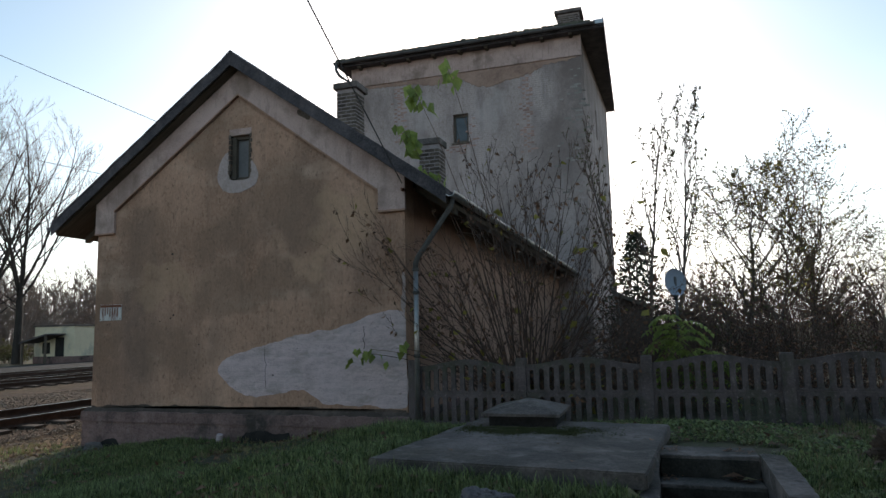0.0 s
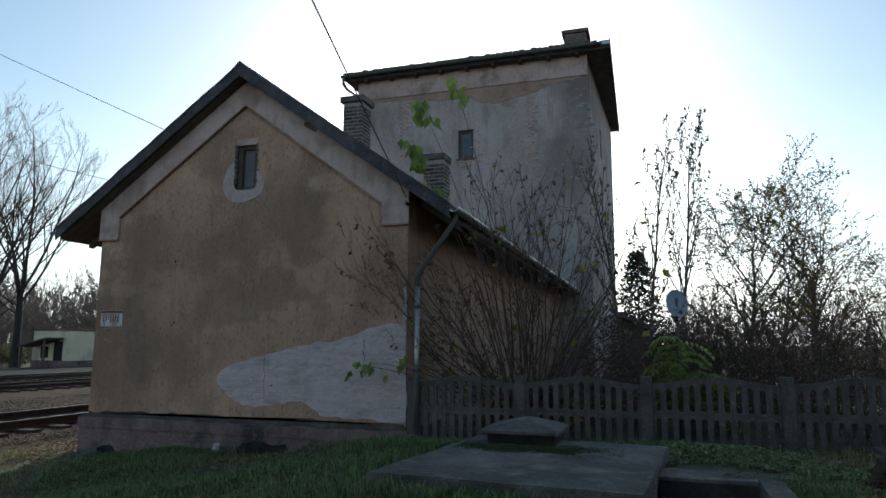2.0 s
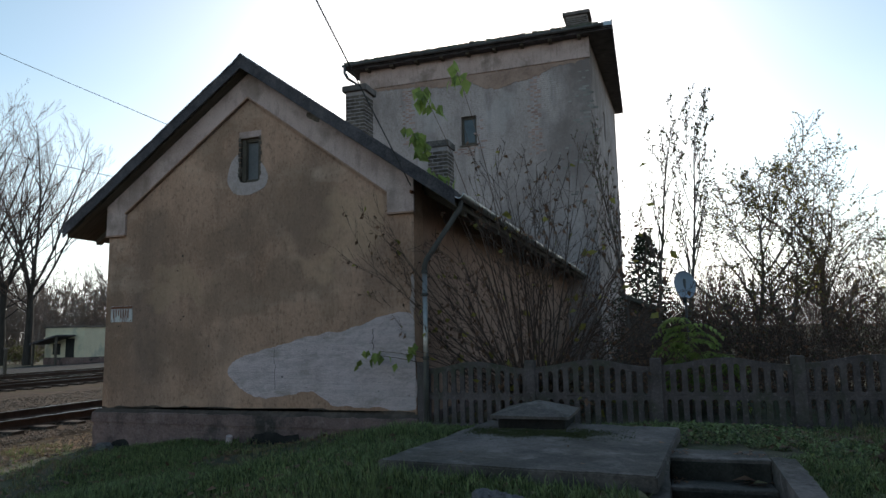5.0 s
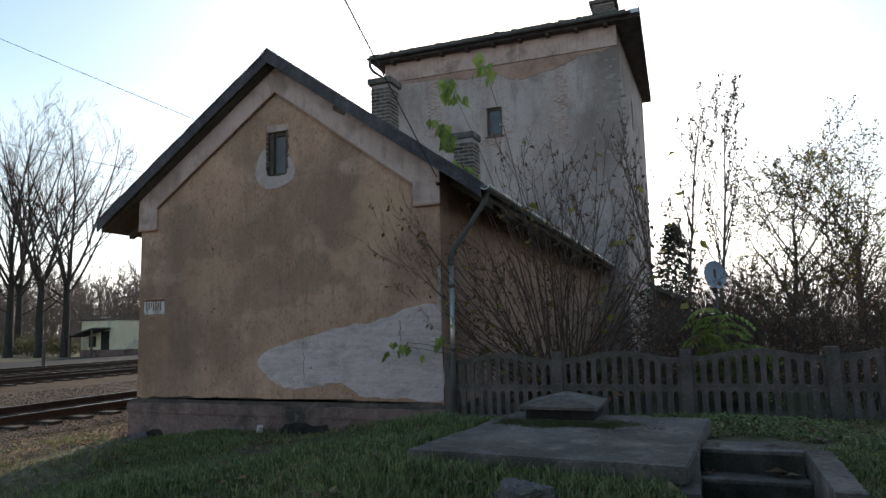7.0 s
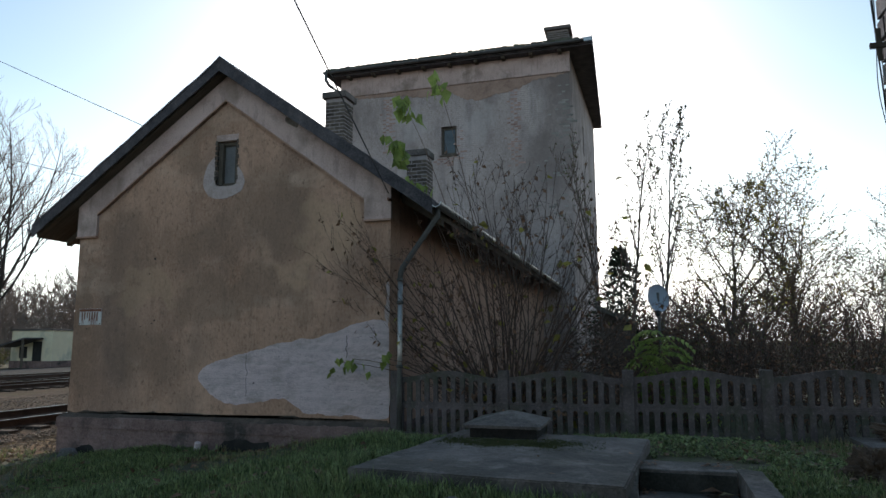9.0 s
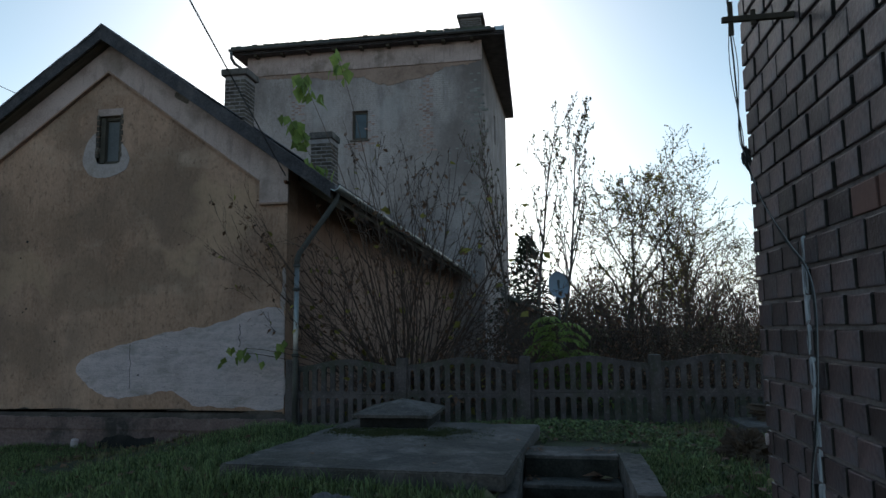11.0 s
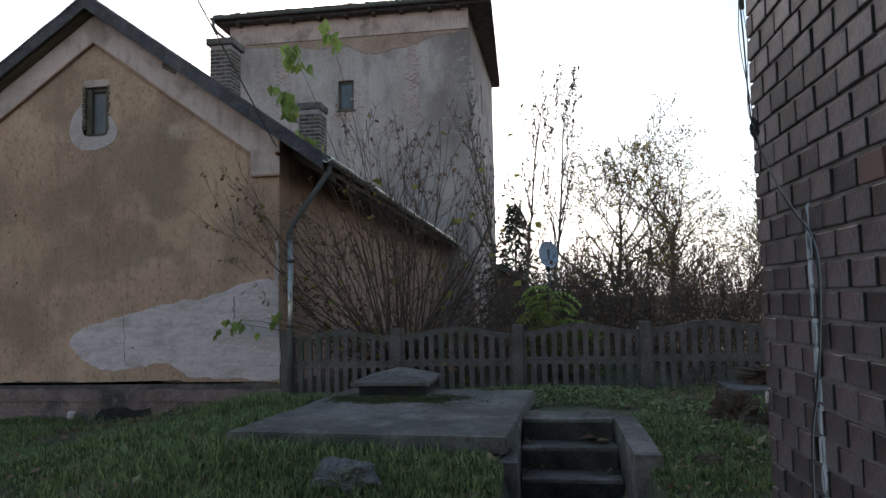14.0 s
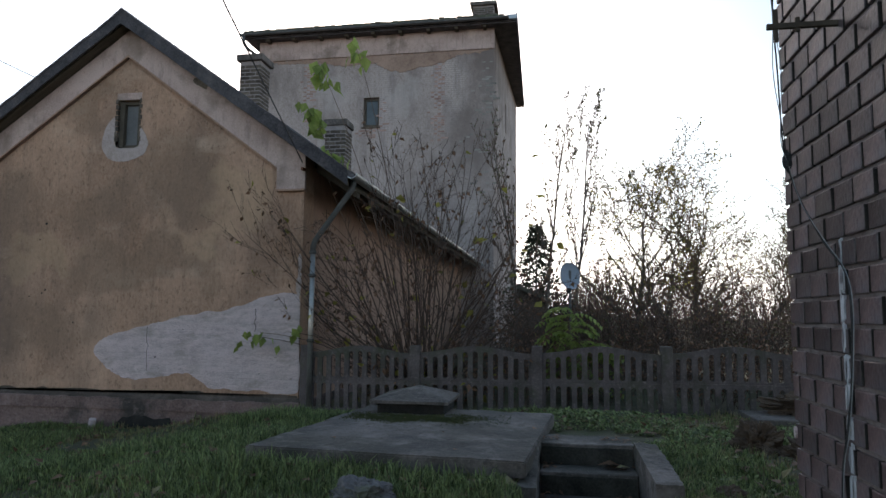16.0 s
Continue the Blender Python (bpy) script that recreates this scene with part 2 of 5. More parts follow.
RAINPIPE = material("dull_rainpipe", [(0.07, 0.062, 0.055), (0.12, 0.11, 0.10)], 5, 50, 0.7, 0.2, 0.004)
OLDBRICK = material("old_chimney_brick", [(0.07, 0.052, 0.042), (0.125, 0.096, 0.076), (0.19, 0.15, 0.122)], 5, 40, 0.95, 0.7, 0.015, vary=0.4)
REDBRICK = material("bare_red_brick", [(0.315, 0.184, 0.152), (0.399, 0.248, 0.207), (0.473, 0.34, 0.294)], 4, 40, 0.95, 0.5, 0.01, vary=0.2)
MORTAR = material("mortar", [(0.268, 0.222, 0.211), (0.428, 0.362, 0.35)], 6, 70, 0.98, 0.8, 0.012)
CLINKER = material("clinker_brick", [(0.0464, 0.0272, 0.0273), (0.0979, 0.0601, 0.0578), (0.154, 0.102, 0.0977)], 7, 70, 0.42, 0.7, 0.007, vary=0.5,
                   stain=(0.0927, 0.0892, 0.105), stain_scale=2.6, stain_at=(0.54, 0.68), specular=0.5, layers=((38, (1, 1, 1), 0.56, 0.68, (0.0361, 0.0262, 0.0263), 0.7), (14, (1, 1, 1), 0.60, 0.72, (0.247, 0.194, 0.189), 0.4)))
JOINT = material("grey_bed_joint", [(0.107, 0.0849, 0.0803), (0.182, 0.147, 0.139), (0.246, 0.203, 0.196)], 9, 80, 0.98, 0.8, 0.006)
CLINKER_RED = material("red_clinker_brick", [(0.15, 0.075, 0.062), (0.21, 0.11, 0.09)], 6, 70, 0.6, 0.35, 0.004, vary=0.15)
CONCRETE = material("slab_concrete", [(0.0875, 0.0704, 0.0629), (0.163, 0.132, 0.118), (0.25, 0.201, 0.182)], 1.5, 45, 0.9, 0.5, 0.012,
                    stain=(0.0939, 0.0768, 0.0585), stain_scale=1.0, stain_at=(0.46, 0.62),
                    layers=((1.3, (1, 1, 1), 0.47, 0.60, (0.066, 0.0597, 0.0506), 0.7), (4, (1, 1, 1), 0.53, 0.70, (0.314, 0.257, 0.235), 0.6), (14, (1, 1, 1), 0.55, 0.68, (0.0625, 0.0512, 0.0427), 0.7), (70, (1, 1, 1), 0.55, 0.72, (0.325, 0.267, 0.251), 0.5)))
FENCE = material("fence_concrete", [(0.0735, 0.0577, 0.0547), (0.117, 0.0909, 0.0864), (0.165, 0.129, 0.123)], 3, 60, 0.95, 0.6, 0.008, stain=(0.0759, 0.0728, 0.0493), stain_scale=2.0, layers=((25, (1, 1, 1), 0.55, 0.70, (0.269, 0.213, 0.208), 0.6), (9, (2, 2, 0.6), 0.54, 0.72, (0.0551, 0.0455, 0.0394), 0.7)))
RISERBLACK = material("near_black_riser", [(0.0214, 0.0203, 0.0165), (0.0481, 0.0434, 0.035), (0.0803, 0.0704, 0.0618)], 6, 60, 0.95, 0.8, 0.015)
MOSS = material("moss", [(0.055, 0.06, 0.022), (0.10, 0.10, 0.042)], 12, 90, 1.0, 0.9, 0.02)
SOIL = material("soil_and_turf", [(0.045, 0.042, 0.026), (0.085, 0.078, 0.045), (0.07, 0.085, 0.032)], 1.3, 26, 1.0, 0.9, 0.04, stain=(0.13, 0.10, 0.065), stain_scale=0.6)
DUSTYGLASS = material("dusty_window_glass", [(0.045, 0.05, 0.055), (0.08, 0.088, 0.095)], 2, 30, 0.12, 0.05, 0.002, specular=0.5)
CURTAIN = material("dull_board", [(0.14, 0.135, 0.135), (0.20, 0.195, 0.195)], 3, 40, 0.9, 0.2, 0.004)
DARK = material("dark_inside", [(0.02, 0.02, 0.02), (0.04, 0.038, 0.035)], 3, 30, 0.95, 0.2)
RUST = material("rust", [(0.13, 0.05, 0.028), (0.24, 0.10, 0.055)], 8, 70, 0.85, 0.4, 0.004)
FLAKY = material("flaking_enamel", [(0.20, 0.07, 0.045), (0.55, 0.52, 0.49), (0.62, 0.60, 0.57)], 9, 60, 0.7, 0.3, 0.003, (2.2, 1, 0.35))
CABLE = material("black_cable", [(0.02, 0.02, 0.021), (0.045, 0.045, 0.047)], 20, 90, 0.6, 0.1, 0.002)
GREYCABLE = material("grey_cable", [(0.22, 0.23, 0.24), (0.36, 0.37, 0.38)], 20, 90, 0.55, 0.1, 0.002)
PAINT_DRIP = material("white_paint_streak", [(0.25, 0.25, 0.26), (0.52, 0.52, 0.54), (0.66, 0.66, 0.68)], 14, 120, 0.8, 0.6, 0.004, (1, 1, 0.3))


# ---- building helpers ----
def part(name, bm, mat, parent=None, label=""):
    """Link a bmesh, or (vertices, faces), as one mesh object under a thing."""
    me = bpy.data.meshes.new(name)
    if isinstance(bm, tuple):
        me.from_pydata(bm[0], [], bm[1])
        me.update()
    else:
        bmesh.ops.recalc_face_normals(bm, faces=bm.faces)
        bm.to_mesh(me)
        bm.free()
    for m in mat if isinstance(mat, (list, tuple)) else [mat]:
        me.materials.append(m)
    ob = new(name, me)
    if parent:
        ob.parent = parent
    if label:
        tagged(ob, label)
    return ob


def thing(name, label, category, at=(0, 0, 0), group="", kind=""):
    ob = new(name)
    ob.location = at
    return tagged(ob, label, category, group, kind)


def box(x0, x1, y0, y1, z0, z1, bevel=0.0, bm=None):
    b = bmesh.new()
    bmesh.ops.create_cube(b, size=1, matrix=Matrix.Translation(((x0 + x1) / 2, (y0 + y1) / 2, (z0 + z1) / 2)) @ Matrix.Diagonal((x1 - x0, y1 - y0, z1 - z0, 1)))
    if bevel:
        bmesh.ops.bevel(b, geom=b.edges[:], offset=bevel, segments=2, affect="EDGES", profile=0.6)
    if bm is None:
        return b
    me = bpy.data.meshes.new("tmp")
    b.to_mesh(me)
    b.free()
    bm.from_mesh(me)
    bpy.data.meshes.remove(me)
    return bm


def prism(outline, y0, y1, bm=None, axis="y"):
    """An outline of (a, z) pairs, pushed from y0 to y1 (or along x)."""
    bm = bm or bmesh.new()
    put = (lambda a, z, d: (a, d, z)) if axis == "y" else (lambda a, z, d: (d, a, z))
    if axis == "z":
        put = lambda a, z, d: (a, z, d)
    p = [bm.verts.new(put(a, z, y0)) for a, z in outline]
    q = [bm.verts.new(put(a, z, y1)) for a, z in outline]
    bm.faces.new(p)
    bm.faces.new(q[::-1])
    for i in range(len(p)):
        j = (i + 1) % len(p)
        bm.faces.new((p[i], q[i], q[j], p[j]))
    return bm


def tube(v, f, points, radii, sides=6, cap=True):
    """Append a tapered tube along points to the lists v, f."""
    base, n = len(v), len(points)
    side = None
    for i, p in enumerate(points):
        d = (points[min(i + 1, n - 1)] - points[max(i - 1, 0)]).normalized()
        if side is None:
            side = d.orthogonal().normalized()
        side = (side - d * side.dot(d)).normalized()
        other = d.cross(side)
        for k in range(sides):
            a = 2 * math.pi * k / sides
            v.append(tuple(p + (side * math.cos(a) + other * math.sin(a)) * radii[i]))
    for i in range(n - 1):
        for k in range(sides):
            a, b = base + i * sides + k, base + i * sides + (k + 1) % sides
            f.append((a, b, b + sides, a + sides))
    if cap:
        f.append(tuple(base + (n - 1) * sides + k for k in range(sides)))
        f.append(tuple(base + k for k in range(sides))[::-1])
    return v, f


def pipe(name, points, radius, mat, parent=None, label="", sides=10):
    pts = [Vector(p) for p in points]
    return part(name, tube([], [], pts, [radius] * len(pts), sides), mat, parent, label)


def weather(ob, cuts, amp, scale=6.0):
    """Cut a plain solid finer and roughen it, as worn concrete is."""
    bm = bmesh.new()
    bm.from_mesh(ob.data)
    bmesh.ops.triangulate(bm, faces=[f for f in bm.faces if len(f.verts) > 4])
    for _ in range(cuts):
        longest = [e for e in bm.edges if e.calc_length() > 0.05]
        bmesh.ops.subdivide_edges(bm, edges=longest, cuts=1, use_grid_fill=True)
    bm.normal_update()
    for v in bm.verts:
        w = ob.matrix_world @ v.co
        v.co += v.normal * amp * (noise.noise(w * scale) + 0.6 * noise.noise(w * scale * 3.1) + 0.4 * noise.noise(w * scale * 8.0))
    bm.to_mesh(ob.data)
    bm.free()
    return ob


def smooth(ob):
    ob.data.shade_smooth()
    return ob


def n2(x, y, s=1.0, o=0.0):
    return noise.noise((x * s + o, y * s - o, o * 0.37))


# ---- ground ----
SPOTS = ((-5.3, -0.3, 0.13), (-2.6, -0.3, 0.27), (0, -0.3, 0.50), (1.5, 0, 0.60), (3, 0, 0.63), (4.5, 0, 0.66), (6.5, 0, 0.68), (1.1, -4.1, 0.82), (2.2, -4.35, 0.845), (1.6, -4.35, 0.84), (2.0, -4.9, 0.79), (2.85, -4.4, 0.83), (1.0, -2.2, 0.80),
         (4.3, -4.4, 0.76), (4.7, -2.9, 0.80), (3.4, -1.3, 0.80), (5.5, -1.2, 0.74), (2.4, -5.4, 0.62), (3.3, -6.6, 0.45), (3.3, -8.5, 0.36), (0, -5, 0.45), (-3, -3, 0.16), (-6, -3, 0.04), (-1, -2, 0.42), (-4, -8, 0.1),
         (-9, 1, 0.0), (-9, -6, 0.0), (0.8, 4, 0.6), (4, 4, 0.66), (8, 4, 0.7), (-8, 8, 0.0), (8, -6, 0.6), (2.2, -3, 0.8))


def ground_z(x, y):
    num = den = 0.0
    for sx, sy, sz in SPOTS:
        w = 1.0 / ((x - sx) ** 2 + (y - sy) ** 2 + 0.25) ** 1.8
        num, den = num + w * sz, den + w
    z = num / den
    if x < -5.5:
        k = min(1, (-5.5 - x) / 4)
        z = z * (1 - k) + 0.0 * k
    if y > 3 and x > -5.5:
        k = min(1, (y - 3) / 5)
        z = z * (1 - k) + (0.62 if x > -2 else 0.3) * k
    return z + 0.02 * n2(x, y, 1.3) + 0.012 * n2(x, y, 4.1)


def lines(a, b, step, far_a, far_b):
    mid = list(np.arange(a, b + 1e-6, step))
    g, out = step, []
    v = b
    while v < far_b:
        g *= 1.35
        v += g
        out.append(v)
    g, v, low = step, a, []
    while v > far_a:
        g *= 1.35
        v -= g
        low.append(v)
    return low[::-1] + mid + out


gx, gy = lines(-9, 8, 0.14, -1500, 1500), lines(-9.4, 3, 0.14, -1500, 1500)
# the stairwell between the cheek walls is dug out of the ground
gv = []
for y in gy:
    for x in gx:
        z = ground_z(x, y)
        if 3.12 < x < 3.87 and -5.0 < y < -3.0:
            z = min(z, 0.35)
        gv.append((x, y, z))
nx = len(gx)
gf = [(j * nx + i, j * nx + i + 1, (j + 1) * nx + i + 1, (j + 1) * nx + i) for j in range(len(gy) - 1) for i in range(nx - 1)]
ground = smooth(part("ground", (gv, gf), SOIL))
tagged(ground, "uneven dark soil with patchy turf and dead leaves", "ground", kind="structure")

# ---- the gabled house ----
AX, AZ, SL = -2.66, 5.94, 0.709
house = thing("gabled_house", "old single-storey house with flaking tan plaster and a steep gable", "house")


def rake(x, down=0.0):
    return AZ - SL * abs(x - AX) - down


WX0, WX1, WZ0, WZ1 = -2.81, -2.46, 4.07, 4.84
bm = bmesh.new()
T = 0.16
for strip in ([(-5.28, 0.6), (WX0, 0.6), (WX0, rake(WX0, T)), (-5.28, rake(-5.28, T))],
              [(WX0, 0.6), (WX1, 0.6), (WX1, WZ0), (WX0, WZ0)],
              [(WX0, WZ1), (WX1, WZ1), (WX1, rake(WX1, T)), (AX, rake(AX, T)), (WX0, rake(WX0, T))],
              [(WX1, 0.6), (0, 0.6), (0, rake(0, T)), (WX1, rake(WX1, T))]):
    prism(strip, 0.0, 0.35, bm)
bmesh.ops.remove_doubles(bm, verts=bm.verts, dist=0.0005)
part("gable_wall", bm, TAN, house, "flaking tan roughcast gable wall with damp stains")
bm = box(-0.35, -0.002, 0.352, 14.5, 0.3, 3.8)
part("side_wall", bm, BROWNWALL, house, "shaded brown plaster side wall")
part("side_wall", box(-5.28, -4.93, 0.352, 14.5, 0.0, 3.8), TAN, house)
weather(part("plinth", box(-5.36, 0.05, -0.09, 0.33, -0.4, 0.665, 0.012), PLINTH, house, "stained grey-pink rendered plinth"), 6, 0.012, 3.0)
part("plinth", box(-0.3, 0.05, 0.335, 14.4, -0.1, 0.665, 0.012), PLINTH, house)
weather(part("plinth_cap", box(-5.375, 0.062, -0.108, -0.085, 0.505, 0.66, 0.008), PLINTH, house, "pinkish plinth cap strip"), 6, 0.009, 3.0)
bm = bmesh.new()
prism([(-0.100, 0.655), (0.0, 0.662), (0.0, 0.712), (-0.020, 0.698)], -5.36, 0.05, bm, "x")
weather(part("plinth_ledge", bm, LEDGE, house, "grimy black sloped mortar ledge"), 6, 0.014, 4.0)
part("ceiling", box(-4.9, -0.4, 0.4, 14.4, 3.55, 3.65), DARK, house)
BAND = [(-5.30, 3.42), (-4.93, 3.42), (-4.93, 3.755), (AX, 5.375), (-0.375, 3.70), (-0.375, 3.42), (0.02, 3.42), (0.02, rake(0.02, T + 0.01)), (AX, rake(AX, T + 0.01)), (-5.30, rake(-5.30, T + 0.01))]
bm = bmesh.new()
cv = [(BAND[i], BAND[j], BAND[k], BAND[l]) for i, j, k, l in ((0, 1, 2, 9), (2, 3, 8, 9), (3, 4, 7, 8), (4, 5, 6, 7))]
for quad in cv:
    prism(quad, -0.045, 0.001, bm)
bmesh.ops.remove_doubles(bm, verts=bm.verts, dist=0.001)
part("cornice_band", bm, CORNICE, house, "pale plaster band under the verge")
bm = bmesh.new()
for quad in ([BAND[2], BAND[3], (AX, 5.40), (-4.93, 3.78)], [BAND[3], BAND[4], (-0.375, 3.725), (AX, 5.40)], [(-5.30, 3.40), (-4.93, 3.40), (-4.93, 3.425), (-5.30, 3.425)], [(-0.375, 3.40), (0.02, 3.40), (0.02, 3.425), (-0.375, 3.425)]):
    prism(quad, -0.058, -0.002, bm)
# the browner colour paints in the shadow line below the pale band
part("cornice_moulding", bm, BROWNWALL, house, "edge moulding coloured brown as the shadow line of the band")
def dented(bm, amp):
    """Cut long strips of sheet metal across and let them bend out of true."""
    for _ in range(6):
        bmesh.ops.subdivide_edges(bm, edges=[e for e in bm.edges if e.calc_length() > 0.12], cuts=1, use_grid_fill=True)
    for v in bm.verts:
        v.co.z += amp * (n2(v.co.x, v.co.y, 1.9, 2) + 0.7 * n2(v.co.x, v.co.y, 6.5, 6))
        v.co.y += amp * 0.5 * n2(v.co.x, v.co.z, 4.3, 9)
    return bm


# roof: two slopes with a sheet covering, boards below
EL, ER = -5.99, 0.67
for x0, x1, nm in ((EL, AX, "roof_slope"), (AX, ER, "roof_slope")):
    bm = prism([(x0, rake(x0)), (x1, rake(x1)), (x1, rake(x1, 0.05)), (x0, rake(x0, 0.05))], -0.232, 14.45)
    slope = part(nm, bm, SHEET, house, "dark grey sheet-covered roof slope")
    part("roof_board", prism([(x0 + (0.03 if x0 == EL else 0), rake(x0, 0.052)), (x1 - (0.03 if x1 == ER else 0), rake(x1, 0.052)), (x1 - (0.03 if x1 == ER else 0), rake(x1, 0.15)), (x0 + (0.03 if x0 == EL else 0), rake(x0, 0.15))], -0.19, 14.4), OLDWOOD, house, "dark weathered roof boards")
    bm = prism([(x0, rake(x0, -0.03)), (x1, rake(x1, -0.03)), (x1, rake(x1, 0.16)), (x0, rake(x0, 0.16))], -0.257, -0.234)
    part("verge_trim", dented(bm, 0.010), SHEET, house, "dark folded metal verge trim")
    bm = prism([(x0, rake(x0, -0.045)), (x1, rake(x1, -0.045)), (x1, rake(x1, -0.005)), (x0, rake(x0, -0.005))], -0.264, -0.08)
    part("verge_cap", dented(bm, 0.014), SHEET, house)
bm = prism([(AX - 0.14, AZ - 0.05), (AX, AZ + 0.07), (AX + 0.14, AZ - 0.05), (AX, AZ + 0.04)], -0.262, 14.4)
part("ridge_cap", bm, SHEET, house)
for i in range(15):
    y = 0.35 + i * 0.95
    part("rafter_end", prism([(0.03, rake(0.03, 0.15)), (0.62, rake(0.62, 0.15)), (0.62, rake(0.62, 0.26)), (0.03, rake(0.03, 0.30))], y, y + 0.11), OLDWOOD, house)
    part("rafter_end", prism([(-5.31, rake(-5.31, 0.15)), (-5.92, rake(-5.92, 0.15)), (-5.92, rake(-5.92, 0.26)), (-5.31, rake(-5.31, 0.30))], y, y + 0.11), OLDWOOD, house)


def half_gutter(name, x, z, y0, y1, r, parent, mat):
    ring = [(x + r * math.cos(a), z + r * math.sin(a)) for a in np.linspace(math.pi, 2 * math.pi, 9)]
    ring += [(x + (r - 0.008) * math.cos(a), z + (r - 0.008) * math.sin(a)) for a in np.linspace(2 * math.pi, math.pi, 9)]
    part(name, prism(ring, y0, y1), mat, parent)


half_gutter("gutter", ER + 0.05, rake(ER) - 0.01, -0.245, 14.4, 0.07, house, ZINC)
half_gutter("gutter", EL - 0.05, rake(EL) - 0.01, -0.245, 14.4, 0.07, house, OLDZINC)
smooth(pipe("downpipe", [(0.70, -0.06, 3.52), (0.68, -0.06, 3.40), (0.20, -0.07, 2.74), (0.17, -0.07, 2.66), (0.17, -0.07, 2.58)], 0.036, RAINPIPE, house, "dull sloping downpipe"))
smooth(pipe("downpipe", [(0.17, -0.07, 2.60), (0.17, -0.07, 1.60), (0.165, -0.07, 0.60)], 0.034, PIPEZINC, house, "shiny zinc downpipe"))
for z in (2.58, 2.28, 1.45):
    smooth(pipe("pipe_collar", [(0.17, -0.07, z - 0.02), (0.17, -0.07, z + 0.02)], 0.044, RAINPIPE, house, "dark pipe collar", 14))
# gable window: rough brick reveal, wooden frame and a dull pane
win = part("window", box(WX0 + 0.012, WX0 + 0.085, 0.03, 0.14, WZ0 + 0.03, WZ1 - 0.09, 0.004), OLDWOOD, house, "small attic window with a worn wooden frame")
part("window_frame", box(WX1 - 0.05, WX1 - 0.012, 0.03, 0.14, WZ0 + 0.03, WZ1 - 0.09, 0.004), OLDWOOD, win)
part("window_frame", box(WX0 + 0.012, WX1 - 0.012, 0.055, 0.14, WZ1 - 0.13, WZ1 - 0.08, 0.004), OLDWOOD, win)
part("window_frame", box(WX0 + 0.012, WX1 - 0.012, 0.055, 0.14, WZ0 + 0.01, WZ0 + 0.06, 0.004), OLDWOOD, win)
part("pane", box(WX0 + 0.05, WX1 - 0.05, 0.095, 0.105, WZ0 + 0.05, WZ1 - 0.12), CURTAIN, win, "dull grey boarded pane")
part("lintel", box(WX0 - 0.02, WX1 + 0.02, -0.006, 0.12, WZ1 - 0.075, WZ1 + 0.03, 0.012), CORNICE, house, "bare plaster lintel")
for i in range(9):
    z = WZ0 + 0.02 + i * 0.078
    for x, w in ((WX0 - 0.03, 0.04), (WX1 - 0.01, 0.03)):
        part("reveal_brick", box(x, x + w + 0.012 * (i % 2), -0.004 - 0.004 * (i % 3), 0.09, z, z + 0.066, 0.006), OLDBRICK, house)


def blot(points, depth, mat, name, parent, label, wobble=0.025, seed=0.0, y=0.0):
    """A flaked patch with an uneven edge: a closed curve through a few points, roughened by noise."""
    out = []
    n = len(points)
    for i in range(n):
        p0, p1, p2, p3 = (Vector(points[(i + k) % n]) for k in (-1, 0, 1, 2))
        steps = max(3, int((p2 - p1).length / 0.035))
        for s in range(steps):
            t = s / steps
            q = p1.lerp(p2, t)
            c = 0.5 * ((2 * p1) + (p2 - p0) * t + (2 * p0 - 5 * p1 + 4 * p2 - p3) * t * t + (3 * p1 - p0 - 3 * p2 + p3) * t ** 3)
            q = c * 0.7 + q * 0.3
            out.append((q.x + wobble * n2(q.x, q.y, 7, seed) + wobble * 0.5 * n2(q.x, q.y, 23, seed), q.y + wobble * n2(q.x, q.y, 7, seed + 5) + wobble * 0.5 * n2(q.x, q.y, 23, seed + 9)))
    bm = prism(out, y - depth, y + 0.001)
    bmesh.ops.triangulate(bm, faces=[f for f in bm.faces if len(f.verts) > 4])
    return part(name, bm, mat, parent, label)


blot([(-2.95, 1.26), (-2.80, 1.45), (-2.2, 1.62), (-1.55, 1.77), (-1.0, 1.84), (-0.55, 2.00), (-0.05, 2.06), (-0.01, 1.5), (-0.02, 0.78), (-0.6, 0.79), (-1.25, 0.82), (-1.55, 1.0), (-2.0, 0.93), (-2.45, 0.90), (-2.75, 1.05)],
     0.006, WHITEWASH, "bare_patch", house, "bare whitewashed masonry where the plaster fell off")
blot([(-2.97, 4.40), (-2.84, 4.52), (-2.81, 4.10), (-2.46, 4.10), (-2.44, 4.36), (-2.31, 4.14), (-2.38, 3.97), (-2.66, 3.88), (-2.92, 3.93), (-3.03, 4.15)], 0.007, PALEMORTAR, "bare_patch", house, "pale mortar patch below the attic window", 0.012, 3.0)
# two raised black patches paint the shade inside broken hollows of the plinth
blot([(-2.5, 0.20), (-2.42, 0.40), (-2.15, 0.44), (-1.9, 0.40), (-1.72, 0.42), (-1.68, 0.22), (-2.1, 0.18)], 0.012, NEARBLACK, "broken_hollow", house, "black patch painted as the shade inside a broken plinth hollow", 0.03, 6.0, -0.088)
blot([(-5.0, 0.02), (-4.95, 0.22), (-4.75, 0.26), (-4.6, 0.16), (-4.58, 0.0)], 0.012, NEARBLACK, "broken_hollow", house, "black patch painted as the shade inside a broken plinth hollow", 0.03, 7.0, -0.088)
blot([(-0.05, 2.02), (-0.075, 2.2), (-0.04, 2.36), (-0.055, 2.5), (-0.012, 2.55), (-0.012, 2.02)], 0.005, PALEMORTAR, "bare_patch", house, "bare pale strip along the wall corner", 0.02, 9.0)
